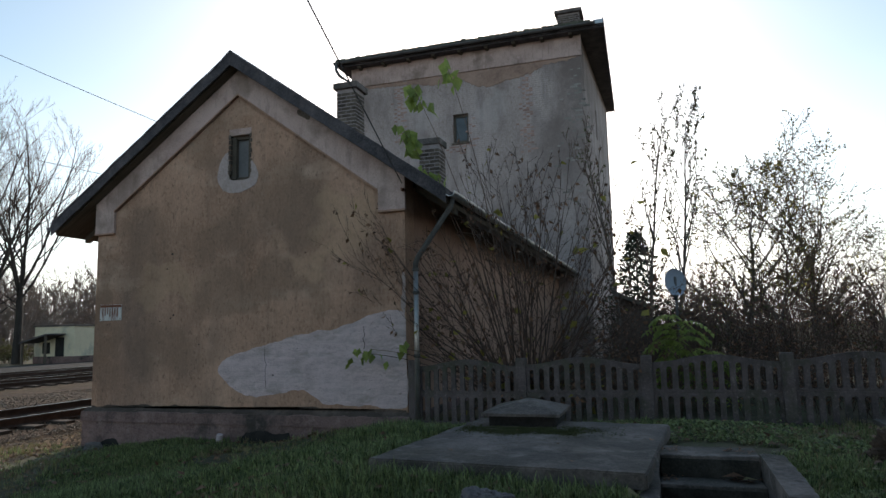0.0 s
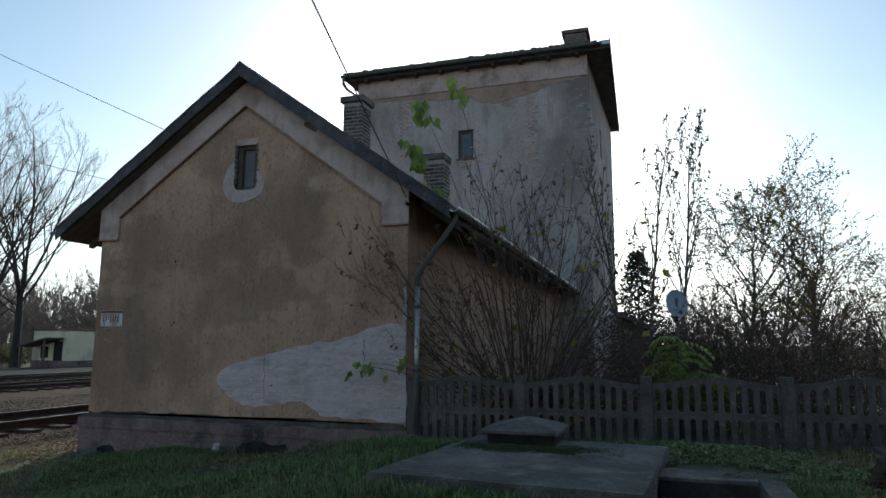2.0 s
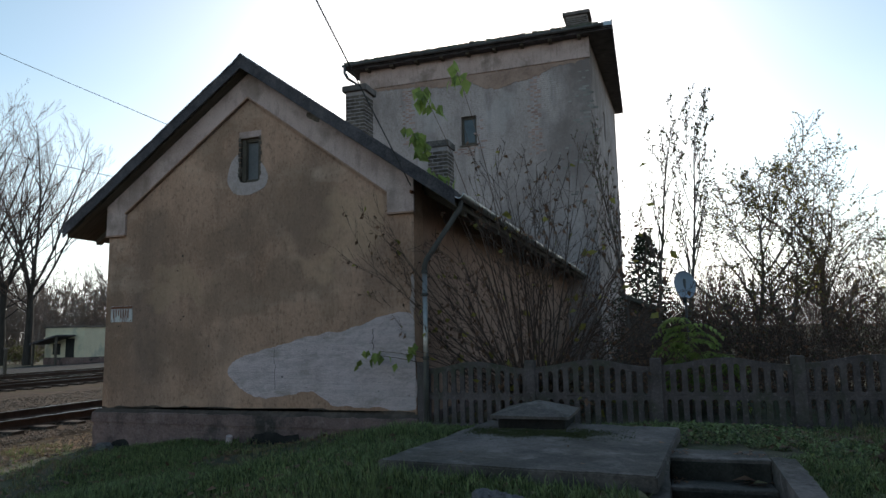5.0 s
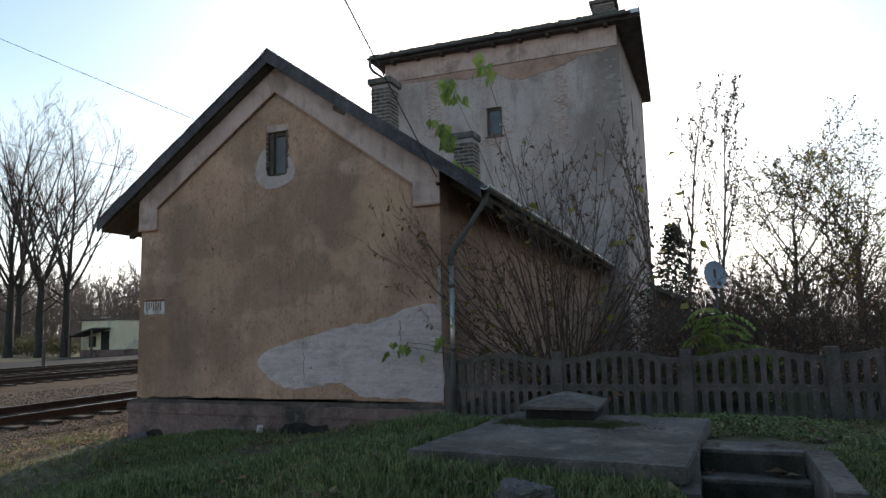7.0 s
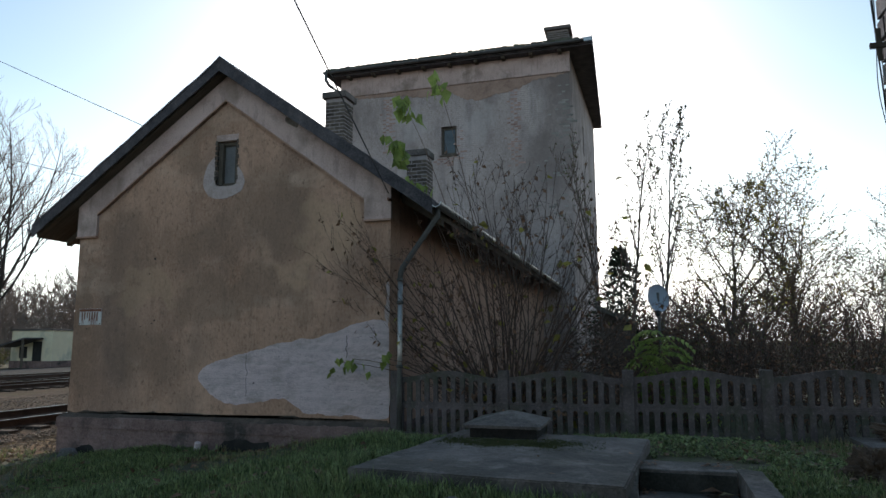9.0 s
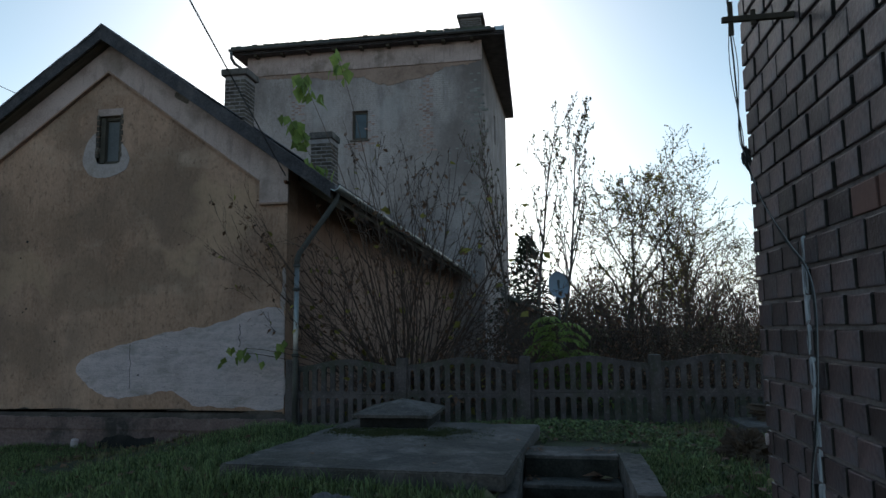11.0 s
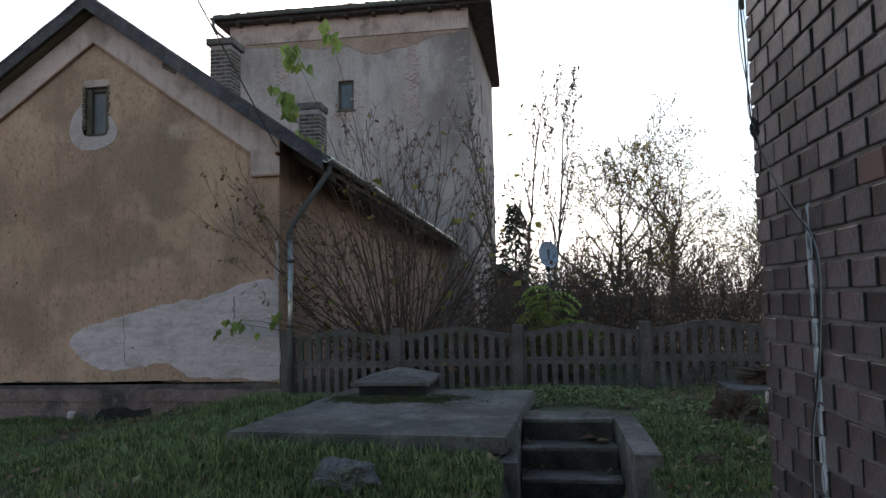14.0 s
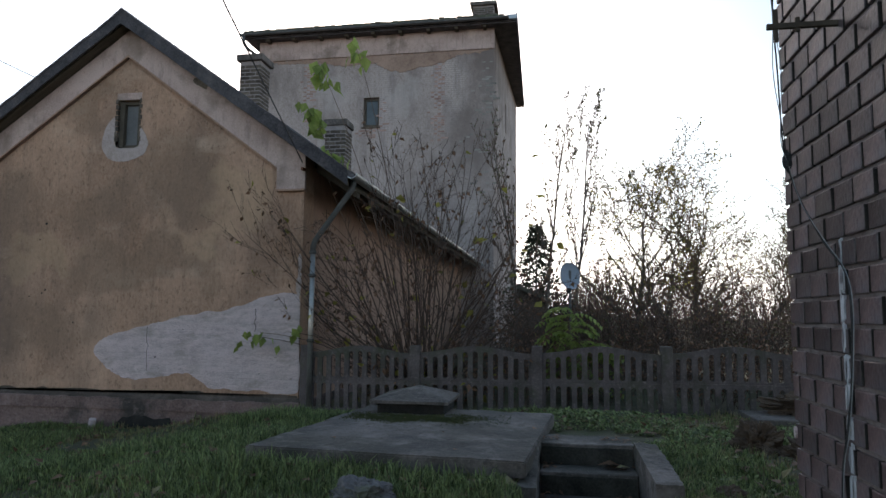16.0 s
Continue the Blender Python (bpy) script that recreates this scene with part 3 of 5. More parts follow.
blot([(-1.62, 5.02), (-1.52, 4.98), (-1.42, 4.90), (-1.45, 4.84), (-1.56, 4.90), (-1.64, 4.95)], 0.006, OLDBRICK, "broken_edge", house, "broken brown edge of the verge band", 0.012, 4.0, -0.045)
skirt = [(-5.27, 0.70)] + [(-5.27 + 0.105 * k, 0.745 + 0.045 * n2(k, 0, 0.37, 3) + 0.03 * n2(k, 0, 1.1, 8)) for k in range(51)] + [(-0.01, 0.70)]
bm = prism(skirt, -0.0045, 0.001)
bmesh.ops.triangulate(bm, faces=[f for f in bm.faces if len(f.verts) > 4])
part("grime_skirt", bm, LEDGE, house, "ragged dark damp band above the plinth")
rng = random.Random(19)
for x, z0, z1 in ((-2.16, 1.02, 1.60), (-0.62, 1.55, 1.85)):
    pts = [Vector((x + rng.uniform(-0.02, 0.02), -0.005, z0 + (z1 - z0) * k / 9)) for k in range(10)]
    part("crack", tube([], [], pts, [0.0035 + 0.002 * rng.random() for _ in pts], 5), NEARBLACK, house)
for k in range(12):
    x, z = rng.uniform(-5.1, -0.2), rng.uniform(0.95, 3.3)
    r = rng.uniform(0.006, 0.02)
    bm = prism([(x + r * rng.uniform(0.6, 1.2) * math.cos(a), z + r * rng.uniform(0.6, 1.3) * math.sin(a)) for a in np.linspace(0, 6.283, 8)[:-1]], -0.008, -0.0005)
    part("pit", bm, NEARBLACK, house)
sign = thing("wall_sign", "rusty white enamel sign plate screwed to the gable wall", "sign")
part("plate", box(-5.17, -4.75, -0.014, -0.002, 2.04, 2.29, 0.003), FLAKY, sign)
part("rust_band", box(-5.165, -4.755, -0.0165, -0.0145, 2.245, 2.285, 0.0005), RUST, sign, "rust-red band along the top")
for k in range(7):
    part("faded_mark", box(-5.12 + k * 0.047, -5.10 + k * 0.047, -0.0165, -0.0145, 2.10 + 0.02 * (k % 3), 2.235), RUST, sign)
for x in (-5.15, -4.77):
    for z in (2.06, 2.27):
        part("screw", box(x - 0.008, x + 0.008, -0.02, -0.013, z - 0.008, z + 0.008, 0.002), RUST, sign)


def brick_stack(name, label, x0, x1, y0, y1, z0, z1, cap, mat=OLDBRICK, course=0.077):
    ob = thing(name, label, "chimney")
    part("core", box(x0 + 0.005, x1 - 0.005, y0 + 0.005, y1 - 0.005, z0, z1), MORTAR, ob)
    k, z = 0, z0 + 0.3
    L = 0.22
    while z + course < z1:
        for ax in (0, 1):
            a0, a1 = (x0, x1) if ax == 0 else (y0, y1)
            a = a0 - (L / 2 if k % 2 else 0)
            while a < a1 - 0.02:
                s, e = max(a, a0), min(a + L - 0.012, a1)
                if e - s > 0.03:
                    j = 0.004 * n2(a * 5, z * 7, 1, ax)
                    b = box(s, e, y0 - j, y0 + 0.11, z, z + course - 0.018, 0.004) if ax == 0 else box(x1 - 0.11, x1 + j, s + (0.113 if s == y0 else 0), e, z, z + course - 0.018, 0.004) if e > y0 + 0.13 else None
                    if b:
                        part("brick", b, mat, ob)
                a += L
        z += course
        k += 1
    part("cap", box(x0 - cap, x1 + cap, y0 - cap, y1 + cap, z1, z1 + 0.13, 0.015), CONCRETE, ob, "weathered concrete cap")
    return ob


brick_stack("chimney", "square brown brick chimney with a concrete cap on the ridge", -2.92, -2.49, 3.7, 4.13, 5.2, 6.80, 0.06)
brick_stack("chimney", "small crumbling brick chimney low on the roof slope", -1.22, -0.80, 4.0, 4.42, 4.2, 5.50, 0.03)

# ---- the tower ----
TX0, TX1, TY0, TY1, TZ = -7.75, 1.12, 14.5, 23.2, 12.05


def splay(ob, near, far):
    """The tower is not square: its open side swings outward towards the back."""
    for v in ob.data.vertices:
        if v.co.x > 0.3:
            v.co.x += near + (far - near) * (v.co.y - TY0) / (TY1 - TY0)
    return ob


tower = thing("tower_building", "tall grey tower-like building with peeling plaster", "building")
tw0, tw1, tz0, tz1 = -3.66, -3.07, 8.62, 9.72
bm = bmesh.new()
for x0, x1, z0, z1 in ((TX0, tw0, -0.2, TZ), (tw0, tw1, -0.2, tz0), (tw0, tw1, tz1, TZ), (tw1, TX1, -0.2, TZ)):
    box(x0, x1, TY0, TY0 + 0.45, z0, z1, 0, bm)
bmesh.ops.remove_doubles(bm, verts=bm.verts, dist=0.0005)
part("front_wall", bm, GREY, tower, "grey patched plaster wall with damp streaks")
for y0, y1, z0, z1 in ((TY0 + 0.452, 18.2, -0.2, TZ), (18.2, 18.7, -0.2, 6.5), (18.2, 18.7, 7.7, 9.3), (18.2, 18.7, 10.5, TZ), (18.7, TY1, -0.2, TZ)):
    splay(part("side_wall", box(TX1 - 0.45, TX1, y0, y1, z0, z1), GREY, tower), 0.0, 0.27)
for z0, z1 in ((6.5, 7.7), (9.3, 10.5)):
    splay(part("window", box(TX1 - 0.25, TX1 - 0.2, 18.2, 18.7, z0, z1), DARK, tower, "narrow dark side window"), 0.0, 0.27)
part("back_wall", box(TX0, TX1 - 0.05, TY1 - 0.45, TY1 - 0.01, -0.2, TZ), GREY, tower)
part("side_wall", box(TX0 + 0.002, TX0 + 0.45, TY0 + 0.46, TY1 - 0.46, -0.2, TZ), GREY, tower)
part("cornice_band", box(TX0 - 0.03, TX1 + 0.03, TY0 - 0.06, TY0 - 0.001, 11.30, TZ, 0.01), CORNICE, tower, "pale plain cornice band")
roof = part("roof", box(TX0 - 0.5, TX1 + 0.58, TY0 - 0.45, TY1 + 0.45, TZ + 0.05, TZ + 0.2), SHEET, tower, "flat-looking dark roof with mossy tile edge")
splay(roof, 0.24, 0.03)
splay(part("soffit", box(TX0 - 0.45, TX1 + 0.56, TY0 - 0.4, TY1 + 0.4, TZ, TZ + 0.048), SHEET, tower), 0.24, 0.03)
splay(part("verge_board", box(TX1 + 0.58, TX1 + 0.62, TY0 - 0.47, TY1 + 0.47, TZ - 0.06, TZ + 0.30, 0.006), SHEET, tower, "dark grey verge board"), 0.24, 0.03)
part("verge_end", box(TX1 + 0.52, TX1 + 0.85, TY0 - 0.50, TY0 - 0.472, TZ + 0.10, TZ + 0.25, 0.004), ZINC, tower, "pale zinc end plate of the verge")
for i in range(46):
    x = TX0 - 0.5 + i * 0.213
    part("roof_tile", box(x, x + 0.2, TY0 - 0.52 + 0.02 * n2(i, 3, 0.7), TY0 + 0.1, TZ + 0.21 + 0.02 * n2(i, 0, 0.9), TZ + 0.30 + 0.05 * n2(i, 0, 0.9), 0.02), TILE, roof)
for i in range(9):
    x = TX0 + 0.35 + i * 1.02
    part("rafter_end", box(x, x + 0.12, TY0 - 0.36, TY0 - 0.065, TZ - 0.085, TZ - 0.002), OLDWOOD, tower)
ring = [(TY0 - 0.55 + 0.08 * math.cos(a), TZ + 0.16 + 0.08 * math.sin(a)) for a in np.linspace(math.pi, 2 * math.pi, 9)]
ring += [(TY0 - 0.55 + 0.07 * math.cos(a), TZ + 0.16 + 0.07 * math.sin(a)) for a in np.linspace(2 * math.pi, math.pi, 9)]
part("gutter", prism(ring, TX0 - 0.55, TX1 + 0.58, None, "x"), OLDZINC, tower, "green-grey weathered gutter")
smooth(pipe("downpipe", [(TX0 - 0.45, TY0 - 0.55, TZ + 0.1), (TX0 - 0.45, TY0 - 0.55, TZ - 0.15), (TX0 - 0.35, TY0 - 0.45, TZ - 0.35), (TX0 - 0.05, TY0 - 0.1, TZ - 0.55), (TX0 - 0.05, TY0 - 0.1, 4)], 0.06, OLDZINC, tower))
win = part("window", box(tw0 + 0.01, tw0 + 0.08, TY0 + 0.1, TY0 + 0.18, tz0 + 0.02, tz1 - 0.02), OLDWOOD, tower, "single small window with a dark wooden frame")
part("window_frame", box(tw1 - 0.08, tw1 - 0.01, TY0 + 0.1, TY0 + 0.18, tz0 + 0.02, tz1 - 0.02), OLDWOOD, win)
part("window_frame", box(tw0 + 0.08, tw1 - 0.08, TY0 + 0.1, TY0 + 0.18, tz1 - 0.10, tz1 - 0.02), OLDWOOD, win)
part("window_frame", box(tw0 + 0.08, tw1 - 0.08, TY0 + 0.1, TY0 + 0.18, tz0 + 0.02, tz0 + 0.10), OLDWOOD, win)
part("pane", box(tw0 + 0.08, tw1 - 0.08, TY0 + 0.135, TY0 + 0.145, tz0 + 0.1, tz1 - 0.1), DUSTYGLASS, win)
part("sill", box(tw0 - 0.06, tw1 + 0.06, TY0 - 0.05, TY0 + 0.1, tz0 - 0.06, tz0 - 0.002, 0.008), OLDBRICK, win)
part("room_back", box(tw0 - 1, tw1 + 1, TY0 + 2, TY0 + 2.1, tz0 - 1, tz1 + 1), DARK, tower)
# ochre remains of the old coat under the cornice
blot([(-7.7, 11.3), (-6.2, 11.3), (-4.2, 11.3), (-1.5, 11.3), (0.85, 11.3), (0.7, 11.2), (-0.2, 11.12), (-0.7, 10.9), (-1.6, 10.75), (-2.2, 10.62), (-2.8, 10.75), (-3.3, 11.0), (-4.4, 10.95), (-5.2, 11.1), (-6.4, 11.16)],
     0.02, OCHRE, "plaster_remnant", tower, "ochre remnant of the older plaster coat", 0.06, 2.0, TY0)


def brick_field(x0, x1, z0, z1, seed, parent, chance=0.75, mat=None):
    rng = random.Random(seed)
    k, z = 0, z0
    while z < z1:
        a = x0 - (0.13 if k % 2 else 0)
        while a < x1:
            edge = min(a - x0, x1 - a, 0.3) / 0.3
            if rng.random() < chance * (0.35 + 0.65 * edge):
                w = rng.choice((0.115, 0.115, 0.245))
                part("brick", box(a, a + w, TY0 - 0.002 - rng.random() * 0.007, TY0 + 0.05, z, z + rng.uniform(0.045, 0.066)), mat or REDBRICK, parent)
            a += 0.26
        z += 0.08
        k += 1


brick_field(-6.0, -5.6, 8.9, 11.05, 3, tower, 1.3)
brick_field(-1.15, -0.65, 8.0, 11.0, 4, tower, 0.95)
brick_field(-3.95, -2.8, 8.2, 8.6, 5, tower, 0.8)
brick_field(-3.05, -2.8, 8.6, 9.7, 8, tower, 0.8)
GREYBRICK = material("damp_grey_brick", [(0.24, 0.215, 0.19), (0.33, 0.30, 0.27)], 4, 40, 0.95, 0.5, 0.01, vary=0.3)
brick_field(0.45, 1.11, 6.0, 10.9, 6, tower, 0.3, GREYBRICK)
brick_field(-0.5, 0.4, 6.4, 8.4, 7, tower, 0.12, GREYBRICK)
brick_stack("tower_chimney", "broad low brick chimney on the tower roof edge", 0.30, 1.08, 15.0, 15.7, 11.9, 13.18, 0.10)

# ---- slab, manhole and steps ----
slab = part("concrete_slab", prism([(1.27, -4.03), (3.09, -4.14), (3.24, -2.14), (1.52, -1.95)], 0.83, 0.93, None, "z"), CONCRETE)
bm = bmesh.new()
bm.from_mesh(slab.data)
bmesh.ops.bevel(bm, geom=bm.edges[:], offset=0.010, segments=2, affect="EDGES")
bm.to_mesh(slab.data)
bm.free()
weather(slab, 6, 0.007)
tagged(slab, "thick grey weathered concrete slab set in the grass", "slab")
hatch = thing("manhole", "concrete manhole box with a shallow pyramid lid on the slab", "manhole")
part("collar", box(1.72, 2.31, -2.45, -1.86, 0.925, 1.022, 0.01), NEARBLACK, hatch, "dark mossy concrete collar")
bm = bmesh.new()
a = [bm.verts.new(p) for p in ((1.665, -2.51, 1.020), (2.355, -2.51, 1.020), (2.355, -1.8, 1.020), (1.665, -1.8, 1.020))]
b = [bm.verts.new(p) for p in ((1.665, -2.51, 1.046), (2.355, -2.51, 1.046), (2.355, -1.8, 1.046), (1.665, -1.8, 1.046))]
tip = bm.verts.new((2.03, -2.12, 1.145))
bm.faces.new(a)
for i in range(4):
    j = (i + 1) % 4
    bm.faces.new((a[i], a[j], b[j], b[i]))
    bm.faces.new((b[i], b[j], tip))
weather(part("lid", bm, CONCRETE, hatch, "weathered pyramid-shaped concrete lid"), 3, 0.004)

stairs = thing("garden_steps", "short flight of worn concrete steps between low cheek walls", "steps")
SX0, SX1 = 3.15, 3.80
for i in range(5):
    y = -3.24 - 0.25 * i
    z = 0.88 - 0.145 * i
    weather(part("step", box(SX0, SX1, y, y + 0.37 + (0.02 if i else 0), z - 0.24, z, 0.012), CONCRETE, stairs), 4, 0.007)
    # a thin near-black plate covers the front of each step
    weather(part("riser", box(SX0 + 0.01, SX1 - 0.01, y - 0.012, y + 0.02, z - 0.15, z - 0.022, 0.004), RISERBLACK, stairs, "near-black riser face"), 4, 0.005)
bm = prism([(-3.0, 0.885), (-3.45, 0.885), (-4.2, 0.80), (-4.22, 0.2), (-3.0, 0.2)], 2.985, 3.148, None, "x")
weather(part("cheek_wall", bm, CONCRETE, stairs, "mossy worn concrete cheek wall"), 5, 0.010)
bm = prism([(-3.2, 0.895), (-3.45, 0.89), (-4.27, 0.87), (-4.29, 0.2), (-3.2, 0.2)], 3.802, 3.95, None, "x")
weather(part("cheek_wall", bm, CONCRETE, stairs), 5, 0.010)

# ---- concrete fence ----
fence = thing("concrete_fence", "dark grey precast concrete fence with arched slotted panels", "fence")
POSTS = [0.10, 1.53, 3.03, 4.53, 6.03, 7.53, 9.03]


def base_z(x):
    return 0.60 + 0.012 * x


def slotted(x0, x1, zb, zt0, arch, slots, s0, s1, follow, y0=0.0, th=0.045):
    """A precast panel: rounded upright slots in a row, and a top edge that may swell."""
    v, f = [], []
    cell = (x1 - x0) / slots
    top = lambda x: zt0 + arch * 0.5 * (1 - math.cos(2 * math.pi * (x - x0) / (x1 - x0)))
    for c in range(slots):
        a0, a1 = x0 + c * cell, x0 + (c + 1) * cell
        mid, r = (a0 + a1) / 2, cell * 0.25
        t1 = s1 + (top(mid) - zt0) * follow
        if c in (0, slots - 1):
            r *= 0.85
        inner = [(mid + r * math.cos(a), s0 + r + r * math.sin(a)) for a in np.linspace(math.pi, 2 * math.pi, 7)]
        inner += [(mid + r * math.cos(a), t1 - r + r * math.sin(a)) for a in np.linspace(0, math.pi, 7)]
        outer = [(a0 + cell * k / 6, zb) for k in range(7)] + [(a1 - cell * k / 6, top(a1 - cell * k / 6)) for k in range(7)]
        base = len(v)
        for ring, ys in ((inner, y0), (outer, y0), (inner, y0 + th), (outer, y0 + th)):
            v.extend((x, ys, z) for x, z in ring)
        for k in range(14):
            m = (k + 1) % 14
            i0, o0, i1, o1 = base, base + 14, base + 28, base + 42
            f.append((o0 + k, o0 + m, i0 + m, i0 + k))
            f.append((i1 + k, i1 + m, o1 + m, o1 + k))
            f.append((i0 + k, i0 + m, i1 + m, i1 + k))
            if k not in (6, 13):
                f.append((o0 + m, o0 + k, o1 + k, o1 + m))
    me = bpy.data.meshes.new("tmp")
    me.from_pydata(v, [], f)
    bm = bmesh.new()
    bm.from_mesh(me)
    bpy.data.meshes.remove(me)
    bmesh.ops.remove_doubles(bm, verts=bm.verts, dist=0.0004)
    return bm


for i, px in enumerate(POSTS):
    zb = base_z(px)
    bm = box(px - 0.065, px + 0.065, -0.06, 0.07, zb - 0.35, zb + 0.79, 0.012)
    part("post", bm, FENCE, fence)
    if i + 1 < len(POSTS):
        x0, x1 = px + 0.066, POSTS[i + 1] - 0.066
        z = base_z((px + POSTS[i + 1]) / 2)
        part("lower_panel", slotted(x0, x1, z - 0.10, z + 0.355, 0.0, 11, z + 0.0, z + 0.31, 0.0, -0.012), FENCE, fence)
        part("upper_panel", slotted(x0, x1, z + 0.358, z + 0.70, 0.085, 11, z + 0.385, z + 0.635, 1.0, -0.012), FENCE, fence)

# ---- plants ----
BARK = material("grey_bark", [(0.085, 0.07, 0.058), (0.14, 0.118, 0.10), (0.19, 0.165, 0.14)], 5, 60, 0.95, 0.8, 0.02, (1, 1, 0.3))
SHRUBTWIG = material("dark_shrub_twig", [(0.065, 0.042, 0.033), (0.115, 0.077, 0.06)], 6, 60, 0.9, 0.3, 0.004, vary=0.25, island=True)
DARKBARK = material("dark_wet_bark", [(0.03, 0.025, 0.021), (0.06, 0.05, 0.042)], 4, 40, 0.95, 0.8, 0.03, (1, 1, 0.3))
TWIG = material("brown_twig", [(0.10, 0.062, 0.047), (0.165, 0.108, 0.082)], 6, 60, 0.9, 0.3, 0.004, vary=0.2, island=True)
# twig colour of the far woods, lightened to carry the distance haze
HAZETWIG = material("haze_paled_twig", [(0.19, 0.145, 0.12), (0.29, 0.225, 0.185)], 3, 30, 0.95, 0.2, 0.01)
BRAMBLE = material("bramble_stem", [(0.075, 0.046, 0.036), (0.13, 0.086, 0.065)], 6, 60, 0.9, 0.3, 0.004, vary=0.3, island=True)


def leaf_material(name, colours, vary=0.35, through=0.35):
    m = material(name, colours, 9, 70, 0.6, 0.2, 0.003, vary=vary, island=True)
    n, link = m.node_tree.nodes, m.node_tree.links.new
    b, out = n["Principled BSDF"], n["Material Output"]
    tr = n.new("ShaderNodeBsdfTranslucent")
    link(b.inputs["Base Color"].links[0].from_socket, tr.inputs["Color"])
    mx = n.new("ShaderNodeMixShader")
    mx.inputs["Fac"].default_value = through
    link(b.outputs[0], mx.inputs[1])
    link(tr.outputs[0], mx.inputs[2])
    link(mx.outputs[0], out.inputs["Surface"])
    return m


GREENLEAF = leaf_material("fresh_green_leaf", [(0.20, 0.26, 0.06), (0.32, 0.37, 0.10)], 0.3, 0.5)
YELLOWLEAF = leaf_material("yellowing_leaf", [(0.25, 0.21, 0.045), (0.37, 0.31, 0.08)], 0.3, 0.5)
DULLLEAF = leaf_material("dull_autumn_leaf", [(0.07, 0.08, 0.03), (0.13, 0.12, 0.05)])
BROWNLEAF = leaf_material("dry_brown_leaf", [(0.14, 0.07, 0.042), (0.23, 0.125, 0.075)], 0.4, 0.2)
NEEDLE = leaf_material("dark_needle", [(0.022, 0.035, 0.016), (0.04, 0.055, 0.025)], 0.3, 0.1)
GRASSBLADE = leaf_material("grass_blade", [(0.1, 0.138, 0.0483), (0.237, 0.269, 0.109)], 0.75, 0.35)
DRYGRASS = leaf_material("dry_grass_blade", [(0.196, 0.161, 0.077), (0.31, 0.253, 0.132)], 0.35, 0.3)


def add_leaf(v, f, p, d, up, length, width):
    """A leaf of four faces, folded along its midrib."""
    side = d.cross(up)
    if side.length < 1e-4:
        side = d.orthogonal()
    side.normalize()
    nrm = side.cross(d)
    b = len(v)
    v.extend(tuple(q) for q in (p, p + d * length * 0.4 + side * width * 0.5 + nrm * width * 0.12, p + d * length * 0.45, p + d * length * 0.4 - side * width * 0.5 + nrm * width * 0.12, p + d * length - nrm * length * 0.12))
    f.extend(((b, b + 1, b + 2), (b, b + 2, b + 3), (b + 1, b + 4, b + 2), (b + 2, b + 4, b + 3)))


def rnd(rng, s=1.0):
    return Vector((rng.gauss(0, s), rng.gauss(0, s), rng.gauss(0, s)))


def grow(rng, wood, twigs, tips, p, d, length, radius, level, up=0.25, wander=0.12, kids=(5, 5, 4), ratio=0.55, spread=0.8, first=0.3, thin=0.02, fine=0.0022):
    """One branch and those that leave it."""
    n = 7 if level == 0 else 5
    pts, rad = [p.copy()], [radius]
    for i in range(n):
        d = (d + rnd(rng, wander) + Vector((0, 0, up * 0.15))).normalized()
        p = p + d * (length / n)
        pts.append(p.copy())
        rad.append(max(radius * (1 - 0.85 * (i + 1) / n), fine))
    v, f = wood if radius > thin else twigs
    tube(v, f, pts, rad, 7 if radius > 0.05 else 5 if radius > 0.015 else 3, False)
    tips.append((pts, d, level))
    if level < len(kids):
        for k in range(kids[level]):
            t = first + (1 - first) * (k + rng.random()) / kids[level]
            i = min(int(t * n), n - 1)
            q = pts[i].lerp(pts[i + 1], t * n - i)
            dd = (pts[i + 1] - pts[i]).normalized()
            o = dd.orthogonal().normalized()
            o.rotate(Matrix.Rotation(rng.uniform(0, 2 * math.pi), 3, dd))
            kd = (dd + o * spread * rng.uniform(0.6, 1.2)).normalized()
            kl = length * ratio * rng.uniform(0.7, 1.2) * (1.15 - 0.6 * t)
            grow(rng, wood, twigs, tips, q, kd, kl, max(rad[i] * 0.55, fine * 1.15), level + 1, up, wander, kids, ratio, spread, first, thin, fine)


def leaves_on(rng, tips, count, size, droop=0.3, level=1, ratio=0.6):
    v, f = [], []
    picks = [t for t in tips if t[2] >= level]
    for _ in range(count):
        pts, d, _l = rng.choice(picks)
        i = rng.randrange(1, len(pts))
        q = pts[i - 1].lerp(pts[i], rng.random())
        dd = (d + rnd(rng, 0.6) - Vector((0, 0, droop * 2))).normalized()
        s = size * rng.uniform(0.6, 1.25)
        add_leaf(v, f, q, dd, rnd(rng), s, s * ratio)
    return v, f


